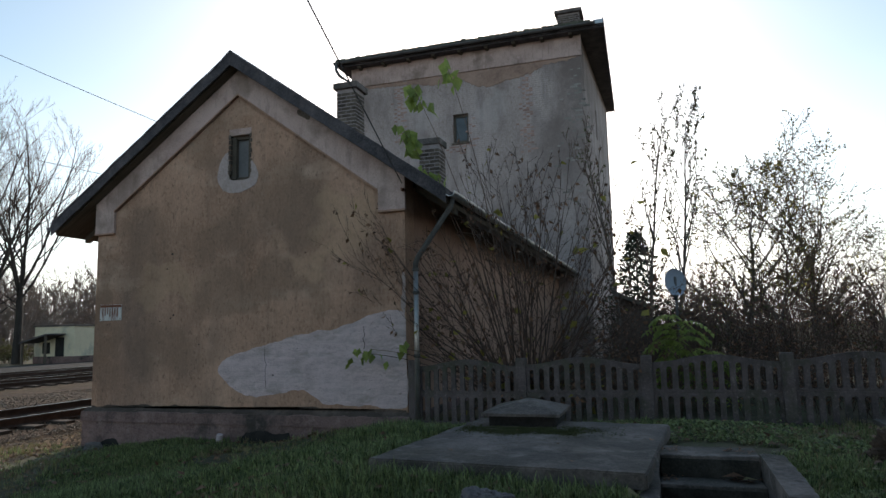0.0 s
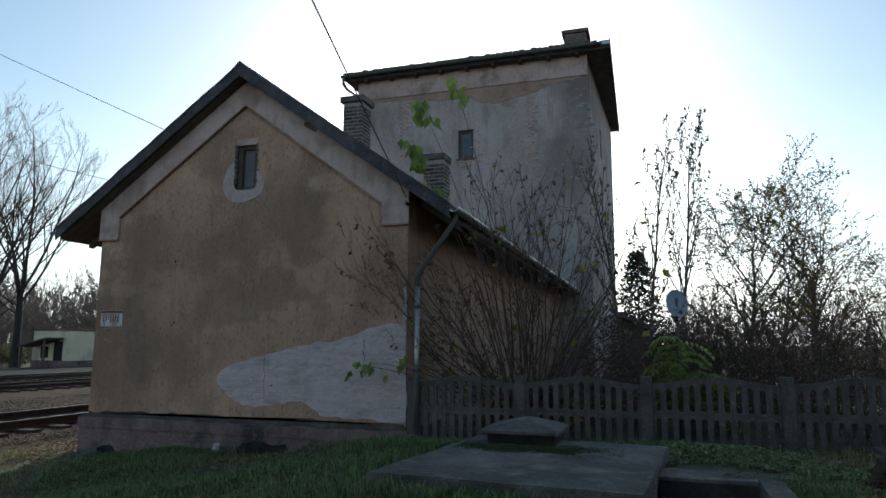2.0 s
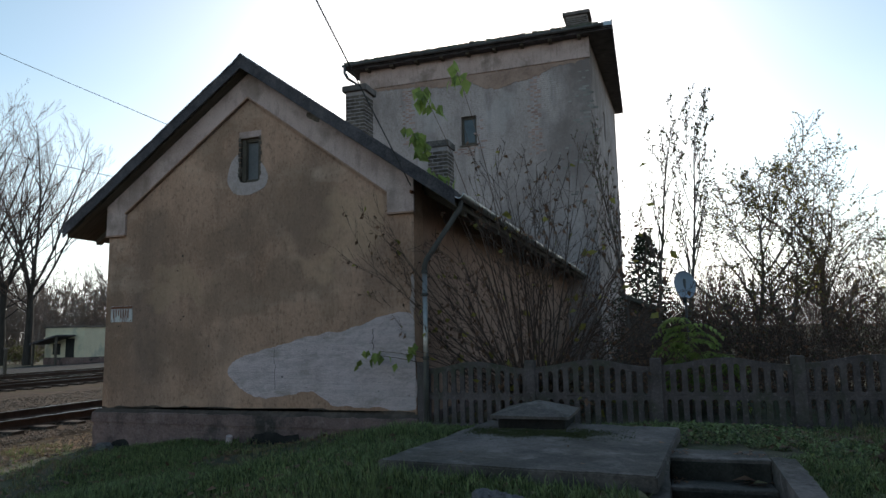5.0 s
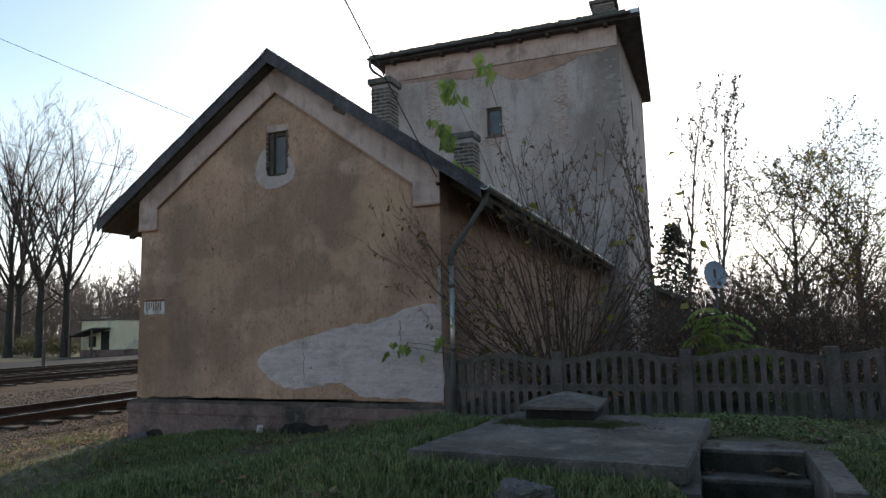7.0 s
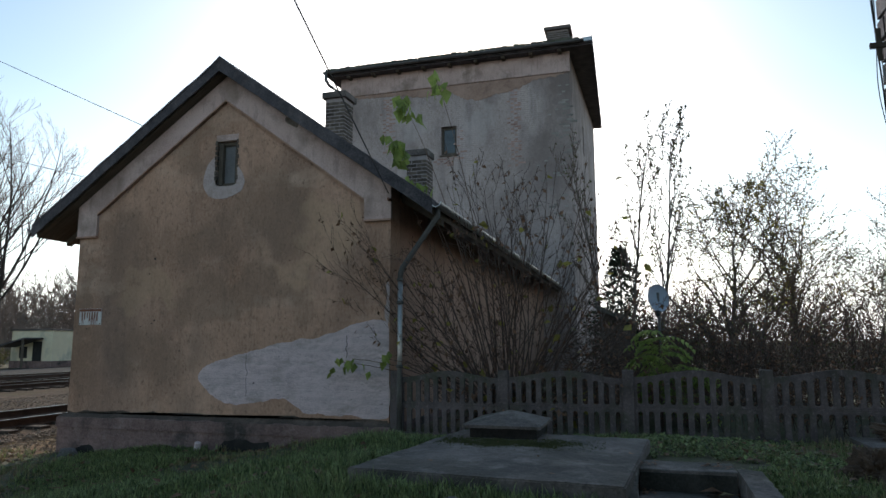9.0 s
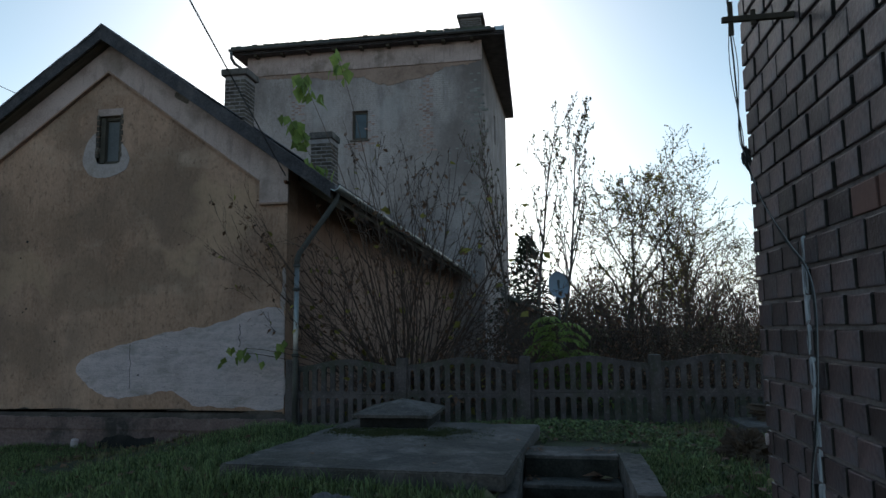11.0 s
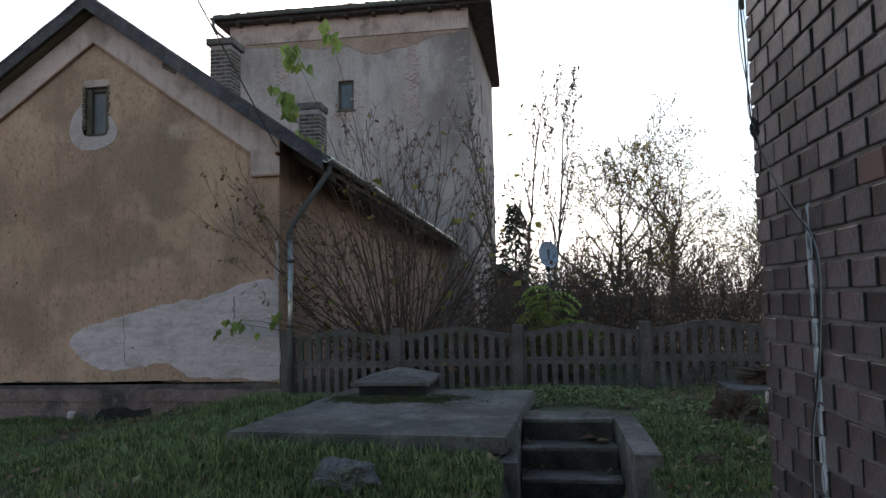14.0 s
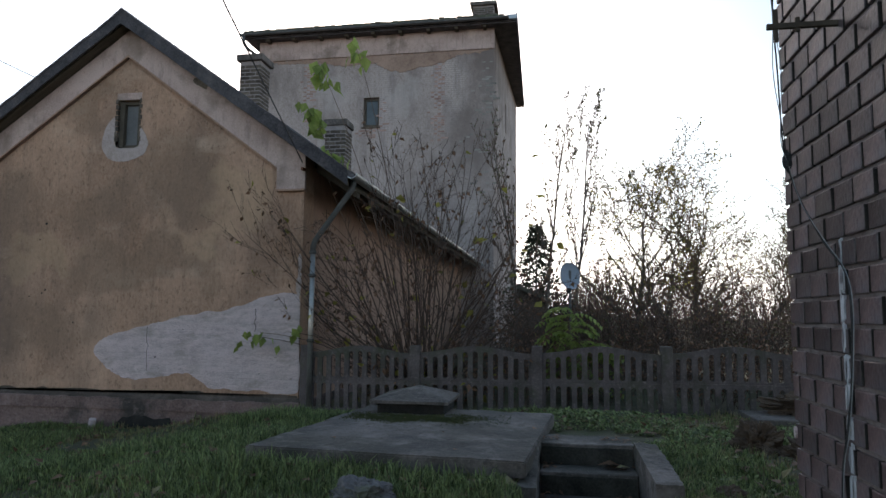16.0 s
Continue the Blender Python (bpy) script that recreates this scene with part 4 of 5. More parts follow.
def tree(name, label, at, height, radius, seed, kids, up=0.3, spread=0.7, ratio=0.5, leaves=(), lean=(0, 0), first=0.3, wander=0.10, stems=1, thin=0.02, group="", category="tree", fine=0.0042):
    rng = random.Random(seed)
    wood, twigs, tips = ([], []), ([], []), []
    for s in range(stems):
        d = Vector((lean[0] + (rng.gauss(0, 0.22) if stems > 1 else 0), lean[1] + (rng.gauss(0, 0.22) if stems > 1 else 0), 1)).normalized()
        p = Vector((rng.gauss(0, 0.12), rng.gauss(0, 0.12), -0.1)) if stems > 1 else Vector((0, 0, -0.1))
        grow(rng, wood, twigs, tips, p, d, height * (1 if stems == 1 else rng.uniform(0.65, 1)), radius, 0, up, wander, kids, ratio, spread, first, thin, fine)
    ob = thing(name, label, category, at, group)
    if wood[0]:
        smooth(part("trunk", wood, BARK, ob))
    if twigs[0]:
        part("crown", twigs, TWIG, ob)
    for nm, mat, count, size, droop in leaves:
        part(nm, leaves_on(rng, tips, count, size, droop), mat, ob)
    return ob


# the many-stemmed shrub at the house corner, behind the fence
rng = random.Random(5)
wood, twigs, tips = ([], []), ([], []), []
for s in range(23):
    lean = -0.95 + 1.85 * (s + rng.random()) / 23
    d = Vector((math.tan(lean) * 0.95, rng.gauss(0, 0.25), 1)).normalized()
    grow(rng, wood, twigs, tips, Vector((0.10 + rng.gauss(0, 0.10), rng.gauss(0, 0.09), 0.0)), d, rng.uniform(1.9, 3.8) * (1 - 0.3 * abs(lean)), rng.uniform(0.011, 0.02), 0, 0.12, 0.085, (8, 4), 0.40, 0.75, 0.25, 0.010, 0.0030)
# straight upright whips
for s in range(17):
    lean = -0.42 + 0.95 * (s + rng.random()) / 17
    d = Vector((math.tan(lean), rng.gauss(0, 0.16), 1)).normalized()
    grow(rng, wood, twigs, tips, Vector((0.10 + rng.gauss(0, 0.12), rng.gauss(0, 0.09), 0.0)), d, rng.uniform(2.9, 4.0), rng.uniform(0.011, 0.018), 0, 0.15, 0.035, (6, 2), 0.26, 0.5, 0.4, 0.012, 0.0034)
# low tangle round the foot
for s in range(60):
    a = rng.uniform(0, 2 * math.pi)
    grow(rng, wood, twigs, tips, Vector((0.15 + rng.gauss(0, 0.25), rng.gauss(0, 0.15), 0.0)), Vector((math.cos(a), math.sin(a) * 0.6, rng.uniform(0.5, 1.5))).normalized(), rng.uniform(0.5, 1.2), 0.006, 0, 0.2, 0.16, (5, 3), 0.5, 0.9, 0.2, 0.012)
for dx, dy, dz, ln in ((-0.9, -0.35, 0.40, 2.7), (-0.8, -0.35, 0.62, 3.0), (-0.75, -0.35, 0.80, 3.0), (-0.9, -0.3, 0.28, 1.9), (-0.7, -0.1, 0.9, 2.6), (0.9, 0.1, 0.6, 2.0), (0.8, 0.0, 0.9, 2.3)):
    grow(rng, wood, twigs, tips, Vector((0, 0, 0.3)), Vector((dx, dy, dz)).normalized(), ln, 0.016, 0, 0.5, 0.07, (10, 4), 0.42, 0.55, 0.25, 0.012)
bush = thing("bare_shrub", "large bare many-stemmed shrub with a few yellow leaves behind the fence", "shrub", (1.36, 0.62, 0.58))
tagged(part("stem", wood, BRAMBLE, bush), kind="stuff")
part("crown", twigs, SHRUBTWIG, bush)
part("dead_foliage", leaves_on(rng, tips, 1700, 0.075, 0.8), BROWNLEAF, bush)
part("yellow_foliage", leaves_on(rng, tips, 170, 0.12, 0.4, 1, 0.75), YELLOWLEAF, bush)
# tall whips with the last green leaves
vs, lv = ([], []), ([], [])
for tip, hang in (((-0.94, 0.0, 5.16), 9), ((-1.44, -0.02, 4.80), 16), ((-1.62, 0.0, 4.18), 18), ((-1.25, -0.05, 3.52), 12), ((-2.0, -0.95, 0.93), 7), ((-1.75, -0.95, 0.97), 5), ((-1.4, -0.9, 0.98), 3)):
    e = Vector(tip)
    mid = e * 0.55 + Vector((0.25, 0.1, 0.35))
    pts = [(Vector((0, 0, 0)).lerp(mid, t)).lerp(mid.lerp(e, t), t) for t in np.linspace(0, 1, 12)]
    tube(vs[0], vs[1], pts, list(np.linspace(0.012, 0.003, 12)), 5, False)
    for k in range(hang):
        q = pts[-1].lerp(pts[-2], rng.random()) + rnd(rng, 0.07)
        s = rng.uniform(0.16, 0.27) * (1 if tip[2] > 1 else 0.62)
        add_leaf(lv[0], lv[1], q, (Vector((rng.gauss(0, 0.4), rng.gauss(0, 0.4), -1))).normalized(), rnd(rng), s, s * 0.72)
part("whip", vs, TWIG, bush)
part("green_foliage", lv, GREENLEAF, bush, "hanging fresh green leaves")


def sapling(at, height, fronds, seed, label):
    """A young tree with long feathered leaves."""
    rng = random.Random(seed)
    ob = thing("green_sapling", label, "sapling", at)
    w, l = ([], []), ([], [])
    tube(w[0], w[1], [Vector((0, 0, -0.1)), Vector((0.02, 0, height * 0.5)), Vector((0.0, 0.02, height))], [0.018, 0.012, 0.005], 6, False)
    for k in range(fronds):
        z = height * rng.uniform(0.2, 1.0)
        a = rng.uniform(0, 2 * math.pi)
        d = Vector((math.cos(a), math.sin(a) * 0.7, rng.uniform(0.3, 1.1))).normalized()
        p, ln = Vector((0, 0, z)), rng.uniform(0.3, 0.5)
        pts = [p]
        for i in range(8):
            d = (d + Vector((0, 0, -0.22))).normalized()
            p = p + d * ln / 8
            pts.append(p)
        tube(w[0], w[1], pts, [0.004] * 9, 3, False)
        for i in range(1, 9):
            sd = d.cross(Vector((0, 0, 1))).normalized()
            for s in (-1, 1):
                add_leaf(l[0], l[1], pts[i], (sd * s + d * 0.35 + Vector((0, 0, -0.25))).normalized(), Vector((0, 0, 1)), rng.uniform(0.09, 0.15), 0.05)
    part("stem", w, TWIG, ob)
    part("foliage", l, GREENLEAF, ob)
    return ob


sapling((3.42, 1.15, 0.62), 1.3, 44, 3, "young tree with feathery bright green leaves behind the fence")
sapling((3.78, 1.3, 0.62), 0.85, 30, 8, "low young tree with green feathered leaves")

# trees and scrub behind the yard
tree("forked_tree", "spreading forked tree with sparse autumn leaves behind the fence", (5.0, 8.2, 0.6), 4.0, 0.085, 21, (15, 9, 6), 0.28, 0.95, 0.62,
     (("foliage", DULLLEAF, 3600, 0.06, 0.35), ("yellow_foliage", YELLOWLEAF, 1100, 0.075, 0.3)), (0.10, 0), 0.16, 0.15)
tree("forked_tree", "dark bushy tree with sparse small leaves", (6.6, 9.5, 0.6), 4.5, 0.075, 22, (16, 9, 6), 0.32, 0.9, 0.6,
     (("foliage", DULLLEAF, 4200, 0.06, 0.35), ("yellow_foliage", YELLOWLEAF, 600, 0.075, 0.3)), (0.03, 0), 0.13, 0.14)
tree("forked_tree", "thin young tree with sparse leaves", (8.9, 9.0, 0.6), 4.4, 0.06, 23, (15, 9, 5), 0.32, 0.85, 0.6, (("foliage", DULLLEAF, 2600, 0.06, 0.35),), (0, 0), 0.13, 0.14)
tree("forked_tree", "dense twiggy small tree among the scrub", (7.7, 7.6, 0.6), 3.6, 0.05, 24, (16, 9, 6), 0.3, 0.9, 0.6, (("foliage", DULLLEAF, 2600, 0.055, 0.35), ("yellow_foliage", YELLOWLEAF, 150, 0.06, 0.3)), (0, 0), 0.1, 0.14)
tree("forked_tree", "low twiggy tree with yellowing leaves", (5.9, 7.0, 0.6), 3.1, 0.05, 25, (16, 9, 6), 0.3, 0.9, 0.6, (("foliage", DULLLEAF, 1900, 0.055, 0.35), ("yellow_foliage", YELLOWLEAF, 300, 0.06, 0.3)), (0, 0), 0.1, 0.14)
tree("slender_tree", "slender upright tree with leaves remaining near its top", (2.95, 9.0, 0.6), 6.4, 0.055, 31, (20, 7, 4), 0.75, 0.5, 0.32, (("foliage", DULLLEAF, 560, 0.08, 0.9),), (0.01, 0), 0.30, 0.05, 1, 0.015)
tree("slender_tree", "slender upright tree with a few hanging leaves", (3.6, 8.6, 0.6), 6.3, 0.055, 32, (20, 7, 4), 0.75, 0.5, 0.34, (("foliage", DULLLEAF, 800, 0.08, 0.9),), (0.0, 0), 0.30, 0.05, 1, 0.015)
tree("slender_tree", "thin bare upright tree", (2.45, 8.2, 0.6), 5.5, 0.045, 33, (18, 7, 4), 0.75, 0.5, 0.34, (("foliage", DULLLEAF, 180, 0.075, 0.9),), (0.0, 0), 0.30, 0.06, 1, 0.015)

# a dark conifer
rng = random.Random(41)
con = thing("conifer", "small dark green spruce behind the fence", "tree", (2.68, 11.2, 0.55))
w, l = ([], []), ([], [])
tube(w[0], w[1], [Vector((0, 0, -0.1)), Vector((0, 0, 3.9))], [0.07, 0.008], 7, False)
for k in range(170):
    z = 0.3 + 3.6 * k / 170
    a = k * 2.4
    ln = (1.9 - 0.46 * z) * rng.uniform(0.55, 1.15) + 0.06
    d = Vector((math.cos(a), math.sin(a), 0.15))
    pts = [Vector((0, 0, z)) + d * ln * t + Vector((0, 0, -0.18 * t * t)) for t in (0, 0.35, 0.7, 1)]
    tube(w[0], w[1], pts, [0.01, 0.008, 0.005, 0.003], 3, False)
    for i in range(34):
        t = rng.uniform(0.15, 1)
        q = Vector((0, 0, z)) + d * ln * t + Vector((0, 0, -0.18 * t * t))
        add_leaf(l[0], l[1], q, (d + rnd(rng, 0.7)).normalized(), rnd(rng), rng.uniform(0.10, 0.19), 0.034)
part("trunk", w, BARK, con)
part("foliage", l, NEEDLE, con)


def thicket(name, label, spots, height, stems, seed, leaf_count, leaf_mat, leaf_size=0.05, thick=0.007):
    """Dense scrub that nobody could count: stems and dry leaves."""
    rng = random.Random(seed)
    wood, twigs, tips = ([], []), ([], []), []
    for x0, x1, y0, y1 in spots:
        for _ in range(stems):
            x, y = rng.uniform(x0, x1), rng.uniform(y0, y1)
            d = Vector((rng.gauss(0, 0.3), rng.gauss(0, 0.3), 1)).normalized()
            grow(rng, wood, twigs, tips, Vector((x, y, ground_z(x, y) - 0.05)), d, height * rng.uniform(0.5, 1.1), thick * rng.uniform(0.6, 1.4), 0, 0.1, 0.12, (5, 3), 0.4, 0.8, 0.2, 0.0)
    ob = part(name, twigs if twigs[0] else wood, BRAMBLE)
    tagged(ob, label, "scrub", kind="stuff")
    if wood[0] and twigs[0]:
        part("stem", wood, BRAMBLE, ob)
    if leaf_count:
        part("dry_foliage", leaves_on(rng, tips, leaf_count, leaf_size, 0.4), leaf_mat, ob)
    return ob


thicket("bramble_thicket", "tangled brown brambles and dry scrub behind the fence", [(2.1, 5.2, 2.2, 5.0), (4.6, 9.5, 2.0, 5.0)], 1.75, 230, 51, 5200, BROWNLEAF)
thicket("bramble_thicket", "dense dark scrub with some green leaves", [(3.6, 8.5, 3.2, 6.0)], 1.5, 160, 52, 3500, DULLLEAF)
thicket("bramble_thicket", "low dark tangle of stems and dead leaves along the fence", [(2.0, 8.8, 0.35, 2.2)], 0.85, 330, 54, 6500, BROWNLEAF, 0.05, 0.006)
thicket("scrub_row", "tall brown bare scrub along the back of the plot", [(3.6, 9, 11, 14), (8, 15, 9, 14), (2.2, 3.8, 12.5, 13.9)], 2.5, 230, 53, 1800, BROWNLEAF, 0.06, 0.011)


def woods(name, label, places, seed, kinds=4, height=9.0):
    """Far bare woodland: one joined mesh of a few grown kinds, turned and sized."""
    rng = random.Random(seed)
    protos = []
    for k in range(kinds):
        w, t, tips = ([], []), ([], []), []
        grow(random.Random(seed * 10 + k), w, w, tips, Vector((0, 0, -0.2)), Vector((0, 0, 1)), 1.0, 0.016, 0, 0.4, 0.10, (10, 7, 4), 0.5, 0.75, 0.08, 0.0)
        protos.append((np.array(w[0]), w[1]))
    V, F, base = [], [], 0
    for x, y, h in places:
        pv, pf = protos[rng.randrange(kinds)]
        a, hh = rng.uniform(0, 6.28), h * rng.uniform(0.75, 1.2)
        c, s = math.cos(a), math.sin(a)
        q = pv * hh
        r = np.column_stack((q[:, 0] * c - q[:, 1] * s + x, q[:, 0] * s + q[:, 1] * c + y, q[:, 2]))
        V.extend(map(tuple, r))
        F.extend(tuple(i + base for i in f) for f in pf)
        base += len(pv)
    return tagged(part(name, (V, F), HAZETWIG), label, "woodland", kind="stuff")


rng = random.Random(60)
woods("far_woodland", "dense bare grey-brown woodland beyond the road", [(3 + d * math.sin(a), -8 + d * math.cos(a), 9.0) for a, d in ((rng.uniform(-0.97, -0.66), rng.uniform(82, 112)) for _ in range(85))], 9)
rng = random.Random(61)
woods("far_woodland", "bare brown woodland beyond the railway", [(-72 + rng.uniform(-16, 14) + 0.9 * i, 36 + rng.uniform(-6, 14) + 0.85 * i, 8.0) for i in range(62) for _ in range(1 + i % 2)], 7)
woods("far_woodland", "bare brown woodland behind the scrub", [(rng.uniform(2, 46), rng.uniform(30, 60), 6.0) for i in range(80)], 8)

# poplars by the railway
def vase_tree(label, at, height, seed):
    """A bare roadside tree: a stout trunk that parts into steep limbs and ends in a wide fan of twigs."""
    rng = random.Random(seed)
    wood, twigs, tips = ([], []), ([], []), []
    fork = height * 0.30
    tube(wood[0], wood[1], [Vector((0, 0, -0.2)), Vector((0.06, 0, 0.5)), Vector((0, 0.05, fork * 0.6)), Vector((0.08, 0, fork * 1.05))], [0.40, 0.31, 0.26, 0.20], 9, False)
    for k in range(7):
        a = k * 2.4 + rng.uniform(-0.3, 0.3)
        tilt = (0.10, 0.52, 0.68, 0.36, 0.62, 0.48, 0.28)[k]
        d = Vector((math.cos(a) * tilt, math.sin(a) * tilt, 1)).normalized()
        grow(rng, wood, twigs, tips, Vector((0.05, 0, fork * rng.uniform(0.8, 1.0))), d, (height - fork) * rng.uniform(0.88, 1.04) * (1 - 0.12 * tilt), rng.uniform(0.09, 0.14), 0, 0.35, 0.06, (9, 6, 5), 0.42, 0.65, 0.18, 0.03, 0.0065)
    for k in range(5):
        a = rng.uniform(0, 6.28)
        grow(rng, wood, twigs, tips, Vector((0, 0, fork * rng.uniform(0.5, 0.9))), Vector((math.cos(a), math.sin(a), 0.55)).normalized(), height * 0.22, 0.05, 0, 0.5, 0.08, (6, 5), 0.5, 0.6, 0.2, 0.03, 0.0095)
    ob = thing("poplar", label, "tree", at, "poplars beside the road")
    smooth(part("trunk", wood, DARKBARK, ob))
    part("crown", twigs, TWIG, ob)
    return ob


pop = vase_tree("tall bare many-limbed poplar beside the road", (-46.2, 27.2, 0), 20.0, 71)
for x, y, a, s in ((-42.6, 27.0, 1.9, 0.97), (-40.4, 27.4, 4.1, 0.92), (-53, 33, 3.0, 1.0)):
    copy_thing(pop, Matrix.Translation((x, y, 0)) @ Matrix.Rotation(a, 4, "Z") @ Matrix.Scale(s, 4))

# ---- railway ----
STEEL = material("rail_steel", [(0.17, 0.15, 0.14), (0.30, 0.28, 0.27)], 8, 80, 0.35, 0.1, 0.002, metal=0.9)
RAILRUST = material("rail_web_rust", [(0.045, 0.028, 0.02), (0.09, 0.055, 0.04)], 8, 80, 0.9, 0.3, 0.003)
BALLAST = material("ballast", [(0.03, 0.019, 0.013), (0.072, 0.046, 0.03), (0.125, 0.082, 0.053)], 2.4, 14, 1.0, 1.0, 0.08, stain=(0.075, 0.055, 0.028), stain_scale=0.5, specular=0.1, layers=((2.2, (1, 1, 1), 0.5, 0.66, (0.03, 0.02, 0.013), 0.7), (7, (1, 1, 1), 0.5, 0.66, (0.1, 0.075, 0.05), 0.5)))
GRAVEL = material("dry_gravel_yard", [(0.091, 0.055, 0.03), (0.208, 0.131, 0.072), (0.325, 0.213, 0.12)], 2.2, 20, 1.0, 1.0, 0.06, stain=(0.111, 0.0938, 0.036), stain_scale=0.9, specular=0.1, layers=((3, (1, 1, 1), 0.5, 0.66, (0.0585, 0.0375, 0.0216), 0.7), (11, (1, 1, 1), 0.5, 0.66, (0.052, 0.0338, 0.0204), 0.7)))
PEBBLE = material("pale_brown_pebble", [(0.12, 0.09, 0.065), (0.26, 0.20, 0.15)], 3, 30, 0.95, 0.3, 0.01, vary=0.5, island=True)
SLEEPER = material("oily_sleeper_wood", [(0.035, 0.026, 0.02), (0.075, 0.055, 0.042)], 3, 50, 0.95, 0.6, 0.01)
ASPHALT = material("worn_asphalt", [(0.026, 0.026, 0.026), (0.042, 0.041, 0.04)], 1.5, 40, 0.95, 0.3, 0.01, specular=0.1)
bed_v, bed_f = [], []
ys = np.arange(-14, 62, 1.0)
xs = (-27.5, -26.6, -7.6, -7.0)
zs = (0.03, 0.10, 0.10, 0.03)
for y in ys:
    for x, z in zip(xs, zs):
        bed_v.append((x, y, z + 0.015 * n2(x, y, 0.6)))
for j in range(len(ys) - 1):
    for i in range(3):
        a = j * 4 + i
        bed_f.append((a, a + 1, a + 5, a + 4))
tagged(part("ballast_bed", (bed_v, bed_f), BALLAST), "brown stony ballast bed with dry weeds", "ballast", kind="structure")
yv = [(x, y, 0.008 + ground_z(x, y)) for y in np.arange(-3.0, 14.1, 0.35) for x in np.arange(-7.2, -5.39, 0.2)]
nyx = len(np.arange(-7.2, -5.39, 0.2))
yf = [(j * nyx + i, j * nyx + i + 1, (j + 1) * nyx + i + 1, (j + 1) * nyx + i) for j in range(len(yv) // nyx - 1) for i in range(nyx - 1)]
tagged(smooth(part("gravel_yard", (yv, yf), GRAVEL)), "sunlit dry gravel and trodden earth beside the house", "ground", kind="structure")
PROFILE = [(-0.065, 0), (0.065, 0), (0.06, 0.015), (0.012, 0.03), (0.012, 0.115), (0.035, 0.125), (0.035, 0.16), (-0.035, 0.16), (-0.035, 0.125), (-0.012, 0.115), (-0.012, 0.03), (-0.06, 0.015)]
for cx in (-9.3, -18.9, -24.2):
    track = thing("railway_track", "rusty railway track with worn bright rail heads", "railway track", group="railway tracks")
    for s in (-0.755, 0.755):
        rail = part("rail", prism([(cx + s + a, 0.14 + b) for a, b in PROFILE], -14, 60), RAILRUST, track)
        part("rail_head", box(cx + s - 0.033, cx + s + 0.033, -14, 60, 0.301, 0.306), STEEL, rail, "worn bright running surface")
    first = None
    for i in range(60):
        y = -8 + i * 0.68
        if first is None:
            me = bpy.data.meshes.new("sleeper")
            b = box(-1.25, 1.25, -0.12, 0.12, -0.05, 0.08, 0.015)
            b.to_mesh(me)
            b.free()
            me.materials.append(SLEEPER)
            first = me
        ob = new("sleeper", first)
        ob.parent = track
        ob.location = (cx, y, 0.075)
road = part("road", box(-36.0, -29.0, -30, 90, 0.0, 0.09), ASPHALT)
tagged(road, "pale worn asphalt road beyond the tracks", "road", kind="structure")

# ---- low building across the tracks ----
CREAM = material("cream_plaster", [(0.64, 0.55, 0.38), (0.74, 0.65, 0.47)], 1.2, 20, 0.95, 0.3, 0.01, stain=(0.45, 0.42, 0.32))
low = thing("flat_roofed_building", "small cream flat-roofed building with a dark porch", "building", (-36.3, 28.4, 0.0))
part("wall", box(-3.7, 0, 0, 0.3, 0.0, 2.62), CREAM, low)
part("wall", box(-0.3, 0, 0.302, 9, 0.0, 2.62), CREAM, low)
part("wall", box(-3.7, -0.31, 8.7, 9, 0.0, 2.62), CREAM, low)
part("wall", box(-3.7, -3.4, 0.302, 8.69, 0.0, 2.62), CREAM, low)
part("roof", box(-3.8, 0.1, -0.1, 9.1, 2.622, 2.74, 0.02), CONCRETE, low)
part("plinth", box(-3.74, 0.04, -0.04, 9.04, 0.0, 0.5), PLINTH, low)
part("porch_roof", prism([(-3.3, 1.55), (-0.8, 2.12), (-0.8, 2.02), (-3.3, 1.45)], -1.6, -0.02), SHEET, low, "dark sloping porch roof")
for x, z in ((-3.1, 1.5), (-1.0, 1.96)):
    part("porch_post", box(x - 0.06, x + 0.06, -1.5, -1.38, 0, z), OLDWOOD, low)
door = part("door", box(-1.7, -0.9, -0.03, -0.002, 0.1, 1.85), DARK, low, "dark door under the porch")
for x in (-2.9,):
    part("window", box(x, x + 0.7, -0.03, -0.002, 0.7, 1.5), DARK, low)
for y in (2.0, 5.0):
    part("window", box(0.002, 0.03, y, y + 1.1, 1.0, 2.1), DARK, low)
thicket("roadside_hedge", "low dull green hedge beside the far road", [(-47, -41.5, 28.5, 29.5), (-58, -47, 29, 31)], 1.6, 120, 78, 5200, DULLLEAF, 0.16, 0.012)
post = thing("track_post", "thin weathered post beside the tracks", "post", (-28.2, 16.2, 0))
part("shaft", box(-0.06, 0.06, -0.06, 0.06, 0, 1.35, 0.01), OLDWOOD, post)
part("cap", box(-0.08, 0.08, -0.08, 0.08, 1.35, 1.42, 0.01), CONCRETE, post)

# ---- shed beside the tower ----
shed = thing("brick_shed", "low dark brick shed with a lean-to roof beside the tower", "shed")
part("wall", box(2.2, 3.0, 9.0, 9.2, 0.4, 2.1), OLDBRICK, shed)
part("wall", box(2.8, 3.0, 9.21, 12, 0.4, 2.1), OLDBRICK, shed)
part("roof", prism([(2.1, 2.68), (3.12, 2.24), (3.12, 2.15), (2.1, 2.59)], 8.8, 12.3), TILE, shed, "dark tiled lean-to roof")
part("gable_infill", prism([(2.2, 2.1), (3.0, 2.1), (3.0, 2.18), (2.2, 2.53)], 9.0, 9.2), OLDBRICK, shed)

# ---- satellite dish ----
DISHPAINT = material("pale_dish_paint", [(0.23, 0.26, 0.31), (0.29, 0.33, 0.38)], 3, 40, 0.5, 0.05, 0.002, specular=0.4)
